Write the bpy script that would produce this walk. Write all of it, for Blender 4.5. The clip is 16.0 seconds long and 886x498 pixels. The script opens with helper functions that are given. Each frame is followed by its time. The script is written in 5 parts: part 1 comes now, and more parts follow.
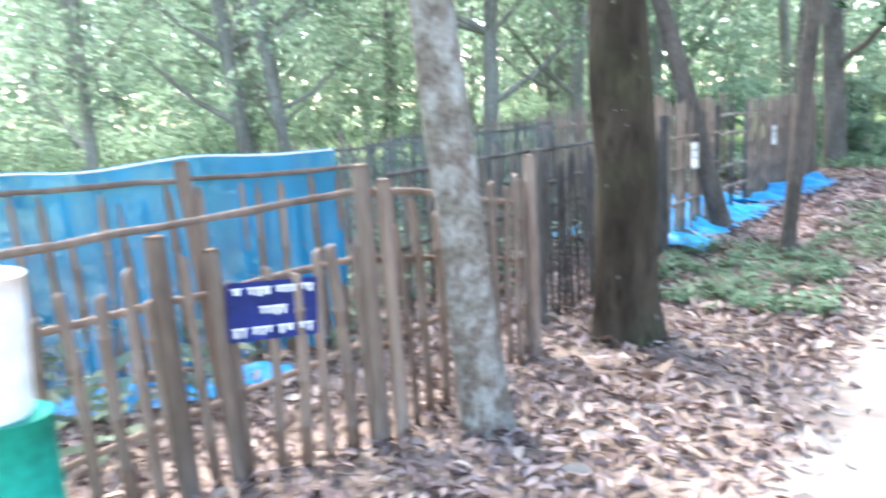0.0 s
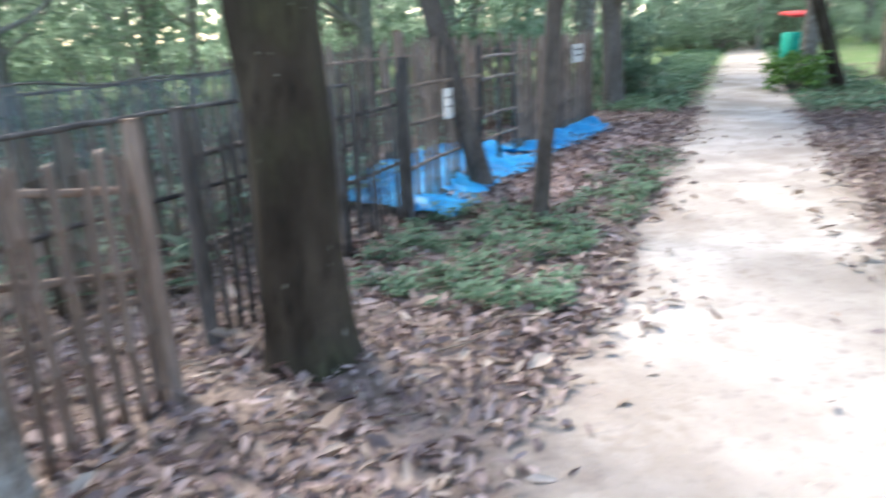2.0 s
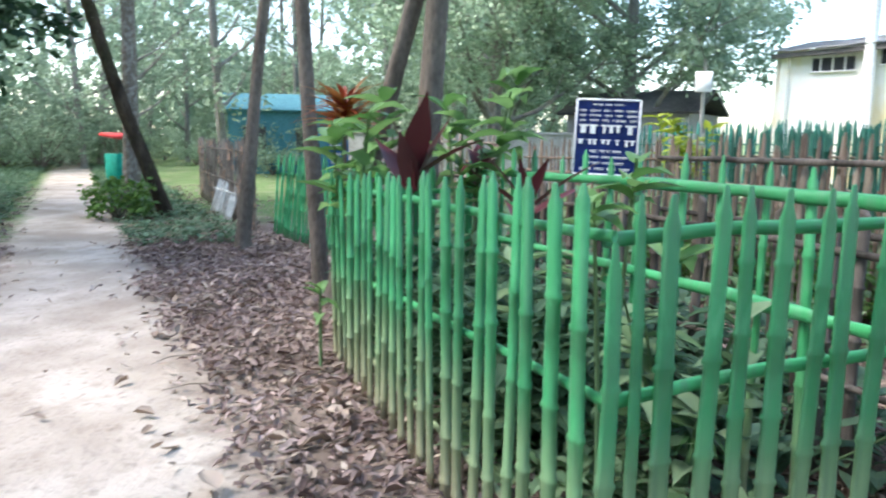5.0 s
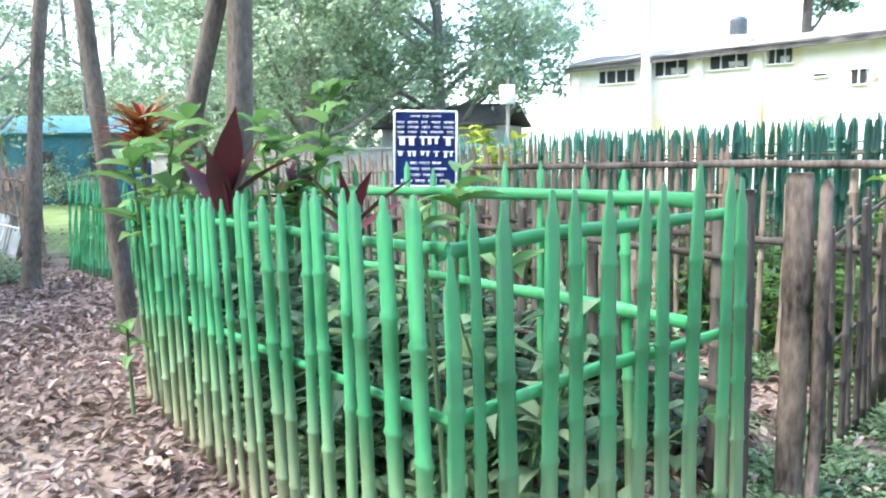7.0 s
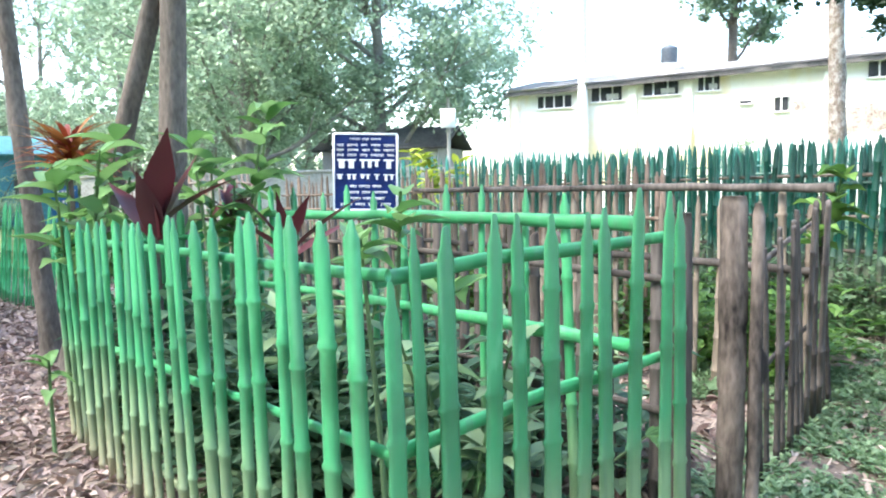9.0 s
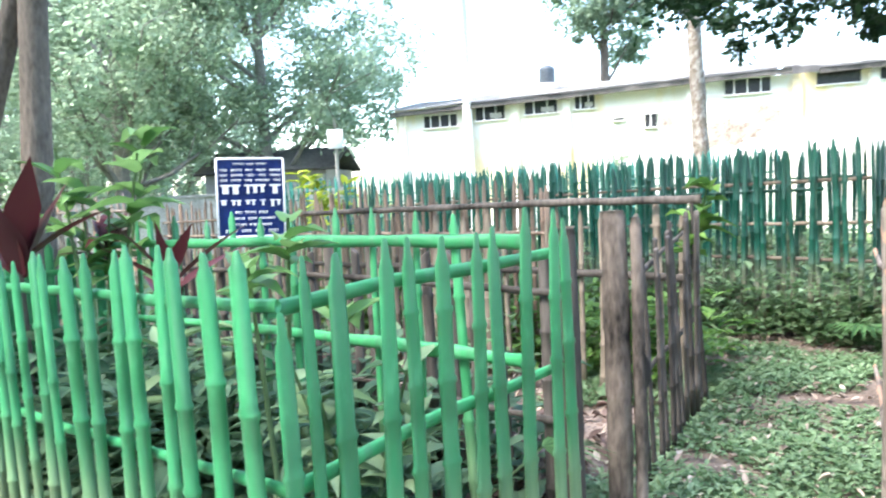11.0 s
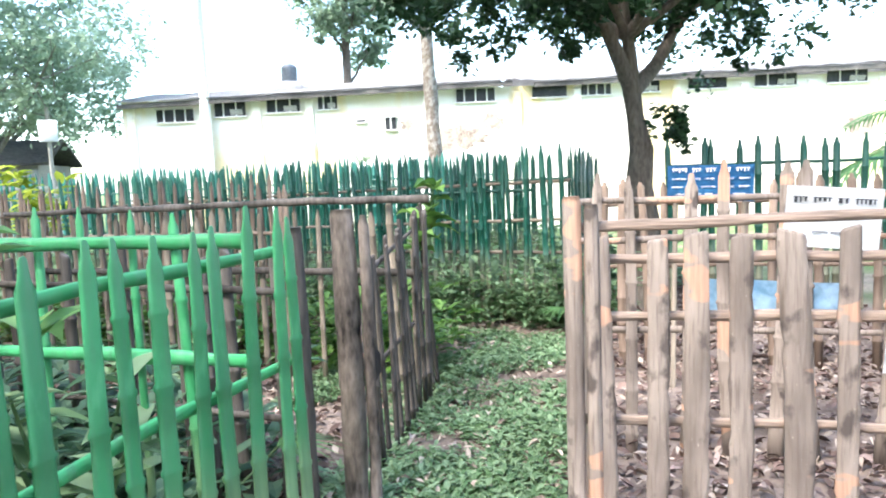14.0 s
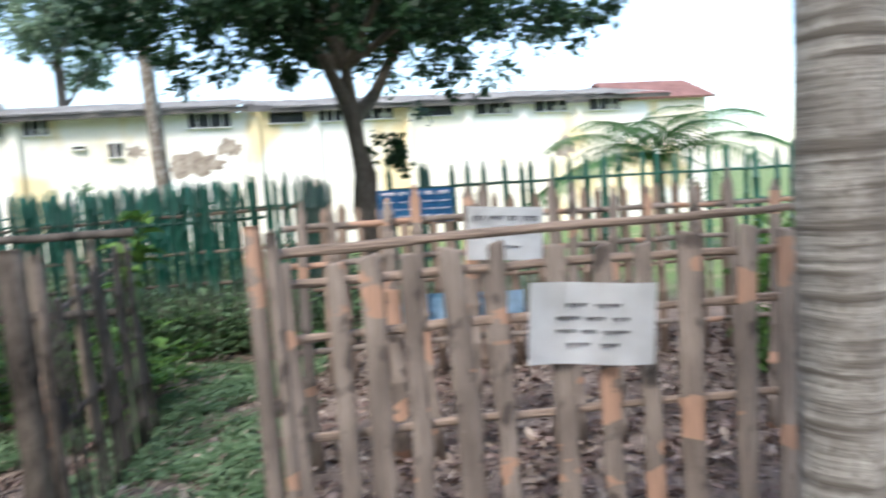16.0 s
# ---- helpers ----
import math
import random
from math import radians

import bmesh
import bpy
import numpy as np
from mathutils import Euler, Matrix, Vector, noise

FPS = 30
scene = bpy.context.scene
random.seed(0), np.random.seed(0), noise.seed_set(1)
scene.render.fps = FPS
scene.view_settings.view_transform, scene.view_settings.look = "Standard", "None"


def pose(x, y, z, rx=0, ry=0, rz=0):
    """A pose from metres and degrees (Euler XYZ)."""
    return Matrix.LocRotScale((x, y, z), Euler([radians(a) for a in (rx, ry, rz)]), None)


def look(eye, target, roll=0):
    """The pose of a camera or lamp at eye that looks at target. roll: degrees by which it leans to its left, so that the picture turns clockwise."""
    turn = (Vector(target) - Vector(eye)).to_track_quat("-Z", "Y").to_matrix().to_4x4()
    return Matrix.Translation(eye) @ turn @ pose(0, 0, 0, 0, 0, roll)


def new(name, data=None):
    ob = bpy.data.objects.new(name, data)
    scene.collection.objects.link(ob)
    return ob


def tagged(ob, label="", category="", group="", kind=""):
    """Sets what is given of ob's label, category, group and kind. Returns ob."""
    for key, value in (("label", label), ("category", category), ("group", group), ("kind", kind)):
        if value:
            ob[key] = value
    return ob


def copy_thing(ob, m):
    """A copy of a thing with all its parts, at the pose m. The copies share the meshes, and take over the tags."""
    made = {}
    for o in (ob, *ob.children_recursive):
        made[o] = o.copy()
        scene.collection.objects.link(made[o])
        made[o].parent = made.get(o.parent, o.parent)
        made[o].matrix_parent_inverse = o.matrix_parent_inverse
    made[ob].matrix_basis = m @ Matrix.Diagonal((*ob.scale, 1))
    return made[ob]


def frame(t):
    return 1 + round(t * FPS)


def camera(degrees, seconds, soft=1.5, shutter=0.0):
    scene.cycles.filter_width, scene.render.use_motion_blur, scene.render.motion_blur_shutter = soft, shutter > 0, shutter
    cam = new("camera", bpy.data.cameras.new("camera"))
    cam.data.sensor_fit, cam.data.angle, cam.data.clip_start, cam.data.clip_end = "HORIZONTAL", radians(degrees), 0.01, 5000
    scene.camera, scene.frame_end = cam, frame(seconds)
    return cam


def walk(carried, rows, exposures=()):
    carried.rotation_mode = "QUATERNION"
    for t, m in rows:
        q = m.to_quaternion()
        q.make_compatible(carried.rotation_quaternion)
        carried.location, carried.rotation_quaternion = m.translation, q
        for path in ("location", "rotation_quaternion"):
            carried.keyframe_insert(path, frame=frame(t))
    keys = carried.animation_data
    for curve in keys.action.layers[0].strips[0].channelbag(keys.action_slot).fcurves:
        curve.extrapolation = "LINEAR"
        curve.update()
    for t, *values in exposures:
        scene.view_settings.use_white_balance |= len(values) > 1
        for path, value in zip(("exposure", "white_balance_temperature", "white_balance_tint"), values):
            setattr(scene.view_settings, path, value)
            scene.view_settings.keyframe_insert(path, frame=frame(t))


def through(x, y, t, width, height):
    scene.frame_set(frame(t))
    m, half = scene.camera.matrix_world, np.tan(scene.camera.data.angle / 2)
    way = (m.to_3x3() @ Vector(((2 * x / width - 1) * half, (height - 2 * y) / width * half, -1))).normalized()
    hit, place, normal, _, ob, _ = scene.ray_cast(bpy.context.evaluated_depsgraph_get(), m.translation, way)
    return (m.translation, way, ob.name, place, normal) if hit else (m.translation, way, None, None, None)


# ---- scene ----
cam = camera(64.5, 16.0, soft=2.0, shutter=0.6)
PATH = [
    (0, (0.099, 0.002, 1.508), (0.063, 1.962, 1.111), -3.6),
    (0.5, (0.296, 0.279, 1.481), (0.514, 2.206, 0.993), -3.1),
    (1, (0.446, 0.566, 1.478), (0.757, 2.468, 0.942), -2.8),
    (1.5, (0.752, 0.838, 1.463), (0.969, 2.765, 0.973), -3.3),
    (2, (1.08, 1.115, 1.482), (1.512, 2.975, 0.888), -2.5),
    (2.5, (1.277, 1.366, 1.559), (2.008, 3.183, 1.152), -0.3),
    (3, (1.619, 1.777, 1.589), (2.307, 3.622, 1.236), -1.4),
    (3.5, (1.964, 2.083, 1.587), (2.86, 3.826, 1.189), -0.4),
    (4, (2.127, 2.371, 1.586), (3.636, 3.633, 1.225), 1.2),
    (4.5, (2.261, 2.392, 1.591), (4.012, 3.308, 1.28), 1.4),
    (5, (2.414, 2.345, 1.59), (4.183, 3.225, 1.276), 0.7),
    (5.2, (2.461, 2.351, 1.588), (4.288, 3.119, 1.32), 0.1),
    (7.3, (2.537, 2.416, 1.58), (4.486, 2.794, 1.334), -1.3),
    (7.5, (2.541, 2.421, 1.583), (4.498, 2.781, 1.378), -1.4),
    (8, (2.572, 2.406, 1.58), (4.54, 2.708, 1.392), -0.8),
    (10.3, (2.592, 2.418, 1.591), (4.575, 2.535, 1.353), -3.5),
    (10.5, (2.588, 2.409, 1.593), (4.574, 2.473, 1.364), -3.4),
    (11, (2.592, 2.405, 1.596), (4.584, 2.348, 1.425), -2.9),
    (11.5, (2.586, 2.397, 1.6), (4.574, 2.251, 1.438), -2.6),
    (12, (2.558, 2.365, 1.605), (4.533, 2.102, 1.43), -2.6),
    (12.5, (2.555, 2.341, 1.6), (4.497, 1.899, 1.414), -2.4),
    (13, (2.548, 2.331, 1.596), (4.462, 1.785, 1.403), -2.6),
    (13.5, (2.536, 2.317, 1.595), (4.406, 1.636, 1.397), -2.7),
    (14, (2.528, 2.331, 1.589), (4.374, 1.588, 1.385), -2.4),
    (14.5, (2.518, 2.384, 1.594), (4.367, 1.646, 1.404), -1.7),
    (15, (2.491, 2.412, 1.595), (4.281, 1.542, 1.392), -0.7),
    (15.5, (2.446, 2.383, 1.608), (4.11, 1.291, 1.407), -0.8),
    (16, (2.302, 2.149, 1.593), (3.789, 0.823, 1.418), -4.1),
]
EXPOSURE = [(0.0, 3.4), (0.5, 3.4), (1.0, 3.1), (1.5, 3.1), (2.0, 2.55), (2.5, 1.8), (3.0, 1.4), (3.5, 1.25), (4.0, 1.45), (4.5, 1.85), (5.0, 2.35), (7.3, 3.0), (12.0, 3.0), (14.0, 2.9), (15.0, 2.85), (15.5, 2.55), (16.0, 1.75)]
walk(cam, [(t, look(eye, target, roll)) for t, eye, target, roll in PATH], EXPOSURE)

# ---- light ----
world = bpy.data.worlds.new("overcast_sky")
scene.world = world
world.use_nodes = True
wn = world.node_tree
sky = wn.nodes.new("ShaderNodeTexSky")
sky.sky_type, sky.sun_disc = "NISHITA", False
sky.sun_elevation, sky.sun_rotation = radians(51), radians(-28.3)
sky.air_density, sky.dust_density, sky.ozone_density = 1.0, 1.5, 1.0
wn.nodes["Background"].inputs["Strength"].default_value = 0.14
wn.links.new(sky.outputs[0], wn.nodes["Background"].inputs["Color"])
sun_data = bpy.data.lights.new("sun", "SUN")
sun_data.energy, sun_data.angle, sun_data.color = 1.5, radians(20), (1.0, 0.96, 0.91)
sun = new("sun", sun_data)
sun.matrix_world = look((-8, 30, 36.5), (6, 4, 0))


# ---- materials ----
class Nodes:
    def __init__(self, name):
        self.m = bpy.data.materials.new(name)
        self.m.use_nodes = True
        self.t = self.m.node_tree
        self.b = self.t.nodes["Principled BSDF"]

    def n(self, kind, **kw):
        node = self.t.nodes.new("ShaderNode" + kind)
        for k, v in kw.items():
            node.inputs[k].default_value = v
        return node

    def l(self, a, b):
        self.t.links.new(a, b)

    def mix(self, fac, a, b, mode="MIX"):
        node = self.t.nodes.new("ShaderNodeMix")
        node.data_type, node.blend_type = "RGBA", mode
        for sock, v in ((node.inputs[0], fac), (node.inputs[6], a), (node.inputs[7], b)):
            if hasattr(v, "is_linked"):
                self.l(v, sock)
            else:
                sock.default_value = v if isinstance(v, float) else (*v, 1)
        return node.outputs[2]

    def ramp(self, src, lo, hi):
        node = self.n("MapRange")
        node.inputs["From Min"].default_value, node.inputs["From Max"].default_value = lo, hi
        self.l(src, node.inputs["Value"])
        return node.outputs[0]

    def noise(self, scale, detail=4.0, stretch=None, space="Object"):
        co = self.n("TexCoord").outputs[space]
        if stretch:
            mp = self.n("Mapping")
            mp.inputs["Scale"].default_value = stretch
            self.l(co, mp.inputs[0])
            co = mp.outputs[0]
        tex = self.n("TexNoise", Scale=scale, Detail=detail)
        self.l(co, tex.inputs["Vector"])
        return tex.outputs["Fac"]

    def bump(self, src, strength=0.4, distance=0.01):
        node = self.n("Bump", Strength=strength, Distance=distance)
        self.l(src, node.inputs["Height"])
        self.l(node.outputs[0], self.b.inputs["Normal"])

    def done(self, colour, rough=0.8, spec=0.3):
        if hasattr(colour, "is_linked"):
            self.l(colour, self.b.inputs["Base Color"])
        else:
            self.b.inputs["Base Color"].default_value = (*colour, 1)
        self.b.inputs["Roughness"].default_value = rough
        self.b.inputs["Specular IOR Level"].default_value = spec
        return self.m


def surface(name, dark, light, coarse=3.0, fine=40.0, rough=0.8, spec=0.3, bump=0.4, depth=0.01, stretch=None, spread=0.0, space="Object"):
    """A mottled surface: two colours over a coarse and a fine noise, with a tone of its own for each piece where spread is set."""
    g = Nodes(name)
    a, b = g.noise(coarse, 5, stretch, space), g.noise(fine, 3, stretch, space)
    c = g.mix(g.ramp(a, 0.35, 0.65), dark, light)
    c = g.mix(0.35, c, g.mix(g.ramp(b, 0.3, 0.7), tuple(v * 0.6 for v in dark), tuple(min(1, v * 1.25) for v in light)))
    if spread:
        info = g.n("ObjectInfo").outputs["Random"]
        hsv = g.n("HueSaturation")
        g.l(g.ramp(info, 0 - 0.001, 1), hsv.inputs["Value"])
        hsv.inputs["Value"].default_value = 1
        mr = g.n("MapRange")
        mr.inputs["To Min"].default_value, mr.inputs["To Max"].default_value = 1 - spread, 1 + spread
        g.l(info, mr.inputs["Value"])
        g.l(mr.outputs[0], hsv.inputs["Value"])
        g.l(c, hsv.inputs["Color"])
        c = hsv.outputs[0]
    g.bump(b, bump, depth)
    return g.done(c, rough, spec)


def leaf_material(name, dark, light, rough=0.55, through=0.35):
    """Leaves that vary one by one and let some light through."""
    g = Nodes(name)
    rnd = g.n("NewGeometry").outputs["Random Per Island"]
    c = g.mix(rnd, dark, light)
    c = g.mix(g.ramp(g.noise(1.2, 2), 0.35, 0.65), c, g.mix(0.5, c, tuple(v * 0.55 for v in dark)))
    g.done(c, rough, 0.35)
    tr = g.n("BsdfTranslucent")
    g.l(c, tr.inputs["Color"])
    mx = g.n("MixShader", Fac=through)
    g.l(g.b.outputs[0], mx.inputs[1])
    g.l(tr.outputs[0], mx.inputs[2])
    g.l(mx.outputs[0], g.t.nodes["Material Output"].inputs["Surface"])
    return g.m


def painted_bamboo(name, paint, bare, bare_to):
    """Painted bamboo whose paint thins out into bare cane towards the foot."""
    g = Nodes(name)
    pos = g.n("SeparateXYZ")
    g.l(g.n("NewGeometry").outputs["Position"], pos.inputs[0])
    nz = g.noise(6, 4, (1, 1, 0.4))
    add = g.n("Math")
    add.operation = "MULTIPLY_ADD"
    g.l(nz, add.inputs[0])
    add.inputs[1].default_value = 0.5
    g.l(pos.outputs["Z"], add.inputs[2])
    cover = g.ramp(add.outputs[0], bare_to, bare_to + 0.75)
    info = g.n("ObjectInfo").outputs["Random"]
    p = g.mix(info, tuple(v * 0.72 for v in paint), tuple(min(1, v * 1.2) for v in paint))
    streak = g.noise(30, 3, (1, 1, 0.08))
    p = g.mix(g.ramp(streak, 0.45, 0.85), p, tuple(v * 0.5 + 0.06 for v in paint))
    scuff = g.noise(9, 6, (1, 1, 0.35))
    p = g.mix(g.ramp(scuff, 0.60, 0.72), p, tuple(min(1, v * 1.1 + 0.06) for v in paint))
    p = g.mix(g.ramp(g.noise(3.5, 5), 0.52, 0.75), p, tuple(v * 0.45 for v in paint))
    bb = g.mix(g.ramp(streak, 0.3, 0.7), bare, tuple(v * 0.55 for v in bare))
    g.bump(streak, 0.25, 0.004)
    return g.done(g.mix(cover, bb, p), 0.42, 0.45)


GREEN = (0.05, 0.31, 0.12)
M = {
    "soil": None,
    "earth": surface("red_earth", (0.26, 0.175, 0.15), (0.46, 0.34, 0.30), 2.5, 30, 0.95, 0.1, 0.8, 0.03),
    "green": painted_bamboo("green_paint_on_bamboo", GREEN, (0.42, 0.40, 0.25), 0.3),
    "lath": surface("peeled_bamboo_laths", (0.17, 0.13, 0.105), (0.42, 0.31, 0.245), 16, 90, 0.75, 0.25, 1.0, 0.01, (0.07, 1, 1), 0.15),
    "green_panel": painted_bamboo("green_paint_on_panel", (0.05, 0.36, 0.14), (0.42, 0.40, 0.25), -0.4),
    "charred": surface("charred_bamboo", (0.015, 0.012, 0.011), (0.30, 0.24, 0.20), 4.5, 40, 0.75, 0.25, 0.7, 0.008, (1, 1, 0.35)),
    # Dark green and teal paints, darkened further to stand in for shaded near sides.
    "green_dark": painted_bamboo("shade_darkened_green_paint", (0.006, 0.085, 0.055), (0.30, 0.25, 0.17), 0.35),
    "teal": painted_bamboo("shade_darkened_teal_paint", (0.01, 0.13, 0.105), (0.16, 0.15, 0.1), 0.2),
    "tan": None,
    "brown": surface("weathered_brown_bamboo", (0.14, 0.095, 0.07), (0.30, 0.22, 0.17), 4, 30, 0.75, 0.25, 0.5, 0.006, (1, 1, 0.2), 0.3),
    "dark": surface("blackened_bamboo", (0.016, 0.014, 0.013), (0.15, 0.128, 0.113), 4, 34, 0.75, 0.25, 0.6, 0.006, (1, 1, 0.2), 0.35),
    "grey": surface("grey_bamboo", (0.11, 0.09, 0.07), (0.27, 0.22, 0.17), 4, 30, 0.75, 0.25, 0.5, 0.006, (1, 1, 0.2), 0.3),
    "bark_brown": None,
    "bark_grey": surface("grey_bark", (0.09, 0.075, 0.062), (0.20, 0.17, 0.145), 4, 32, 0.9, 0.15, 0.8, 0.015, (1, 1, 0.4)),
    # Pale grey bark for far trees, with some distance haze in its colour.
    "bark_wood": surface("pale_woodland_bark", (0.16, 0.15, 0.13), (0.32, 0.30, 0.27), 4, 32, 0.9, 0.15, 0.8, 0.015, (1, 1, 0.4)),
    "bark_dull": surface("dull_grey_brown_bark", (0.06, 0.048, 0.04), (0.16, 0.13, 0.11), 6, 40, 0.9, 0.15, 0.9, 0.015, (1, 1, 0.4)),
    "bark_ringed": None,
    "bark_pale": None,
    # Both leaf colours below are lightened to stand in for haze and bright light.
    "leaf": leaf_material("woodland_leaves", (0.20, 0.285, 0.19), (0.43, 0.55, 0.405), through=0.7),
    "leaf_hazed": leaf_material("haze_paled_leaves", (0.29, 0.40, 0.275), (0.56, 0.69, 0.51), through=0.72),
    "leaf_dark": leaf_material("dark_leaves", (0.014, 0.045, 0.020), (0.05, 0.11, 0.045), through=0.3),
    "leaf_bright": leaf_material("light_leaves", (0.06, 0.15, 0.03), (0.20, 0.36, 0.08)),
    "grass": leaf_material("ground_herbs", (0.11, 0.21, 0.085), (0.35, 0.48, 0.28)),
    "herb_dark": leaf_material("dark_verge_herbs", (0.05, 0.12, 0.065), (0.20, 0.32, 0.19)),
    "verge_herb": leaf_material("pale_verge_herbs", (0.07, 0.145, 0.075), (0.27, 0.40, 0.25)),
    "litter": leaf_material("fallen_leaves", (0.14, 0.09, 0.08), (0.56, 0.435, 0.395), 0.8, 0.08),
    "litter_dark": leaf_material("darker_fallen_leaves", (0.09, 0.055, 0.045), (0.29, 0.20, 0.17), 0.85, 0.05),
    "litter_pale": leaf_material("dry_pale_leaves", (0.30, 0.22, 0.17), (0.62, 0.52, 0.44), 0.8, 0.05),
    "red_leaf": leaf_material("red_cordyline_leaves", (0.035, 0.014, 0.018), (0.14, 0.028, 0.034), 0.35, 0.2),
    "croton_dark": leaf_material("dark_red_leaves", (0.16, 0.025, 0.02), (0.40, 0.09, 0.03), 0.4, 0.25),
    "croton": leaf_material("red_and_yellow_leaves", (0.24, 0.04, 0.025), (0.52, 0.30, 0.07), 0.4, 0.25),
    "cordyline_green": leaf_material("glossy_green_leaves", (0.08, 0.20, 0.05), (0.27, 0.46, 0.18), 0.35, 0.4),
    "yellow_leaf": leaf_material("yellow_green_leaves", (0.25, 0.34, 0.03), (0.5, 0.55, 0.08)),
    "frond": leaf_material("palm_frond_leaves", (0.05, 0.13, 0.05), (0.15, 0.30, 0.11)),
    "tarp": surface("blue_plastic_sheet", (0.004, 0.20, 0.46), (0.02, 0.36, 0.68), 3, 18, 0.5, 0.35, 0.4, 0.02),
    "white": surface("white_board", (0.84, 0.84, 0.82), (0.90, 0.90, 0.89), 2, 6, 0.6, 0.3, 0.1, 0.002),
    "teal_wall": surface("teal_painted_wall", (0.06, 0.20, 0.25), (0.11, 0.30, 0.36), 1, 10, 0.7, 0.3, 0.2, 0.01),
    "red_roof": surface("faded_red_roof", (0.15, 0.075, 0.065), (0.26, 0.14, 0.12), 2, 14, 0.8, 0.2, 0.3, 0.02),
    "red_paint": surface("red_canvas", (0.45, 0.03, 0.03), (0.65, 0.06, 0.06), 2, 14, 0.7, 0.3, 0.2, 0.01),
    "green_cloth": surface("green_cloth", (0.0, 0.22, 0.16), (0.01, 0.36, 0.27), 5, 30, 0.7, 0.3, 0.3, 0.01),
    "navy": surface("navy_board", (0.012, 0.03, 0.16), (0.02, 0.05, 0.26), 4, 30, 0.4, 0.5, 0.05, 0.001),
    "sky_blue": surface("blue_board", (0.02, 0.12, 0.30), (0.05, 0.22, 0.42), 4, 30, 0.4, 0.5, 0.05, 0.001),
    "ink": surface("lettering_white", (0.78, 0.78, 0.80), (0.86, 0.86, 0.88), 6, 40, 0.6, 0.3, 0.05, 0.001),
    "black_ink": surface("lettering_black", (0.03, 0.03, 0.035), (0.06, 0.06, 0.07), 6, 40, 0.6, 0.3, 0.05, 0.001),
    "wall": None,
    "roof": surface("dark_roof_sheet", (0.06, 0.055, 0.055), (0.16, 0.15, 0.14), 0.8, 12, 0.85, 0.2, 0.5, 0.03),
    "roof_grey": surface("weathered_cement_roof_sheet", (0.30, 0.29, 0.28), (0.52, 0.51, 0.49), 0.9, 14, 0.9, 0.15, 0.5, 0.02),
    "damp": surface("damp_flaked_plaster", (0.16, 0.12, 0.10), (0.52, 0.45, 0.38), 3.5, 18, 0.95, 0.1, 0.6, 0.02),
    "limewash": surface("pale_limewash", (0.70, 0.69, 0.66), (0.82, 0.81, 0.79), 2, 20, 0.9, 0.1, 0.2, 0.005),
    "tarp_pale": surface("faded_pale_blue_plastic", (0.16, 0.36, 0.52), (0.50, 0.66, 0.78), 5, 24, 0.4, 0.5, 0.4, 0.02),
    "concrete": surface("pale_concrete", (0.30, 0.29, 0.27), (0.48, 0.46, 0.43), 1.5, 20, 0.9, 0.1, 0.4, 0.01),
    "glass_dark": surface("dark_window", (0.02, 0.02, 0.022), (0.05, 0.05, 0.055), 2, 20, 0.25, 0.5, 0.05, 0.002),
    "tank": surface("black_plastic_tank", (0.05, 0.06, 0.07), (0.10, 0.12, 0.14), 2, 20, 0.5, 0.4, 0.1, 0.005),
}


def net_material(name, colour, cover):
    """A fine net: part cloth, part holes."""
    g = Nodes(name)
    folds = g.noise(5, 3, (1, 1, 0.2))
    g.done(g.mix(g.ramp(folds, 0.3, 0.7), tuple(v * 0.6 for v in colour), colour), 0.6, 0.3)
    clear = g.n("BsdfTransparent")
    mx = g.n("MixShader", Fac=cover)
    g.l(clear.outputs[0], mx.inputs[1])
    g.l(g.b.outputs[0], mx.inputs[2])
    g.l(mx.outputs[0], g.t.nodes["Material Output"].inputs["Surface"])
    return g.m


M["blue_net"] = net_material("blue_net", (0.001, 0.30, 0.55), 0.74)
M["grey_net"] = net_material("grey_net", (0.16, 0.20, 0.22), 0.45)


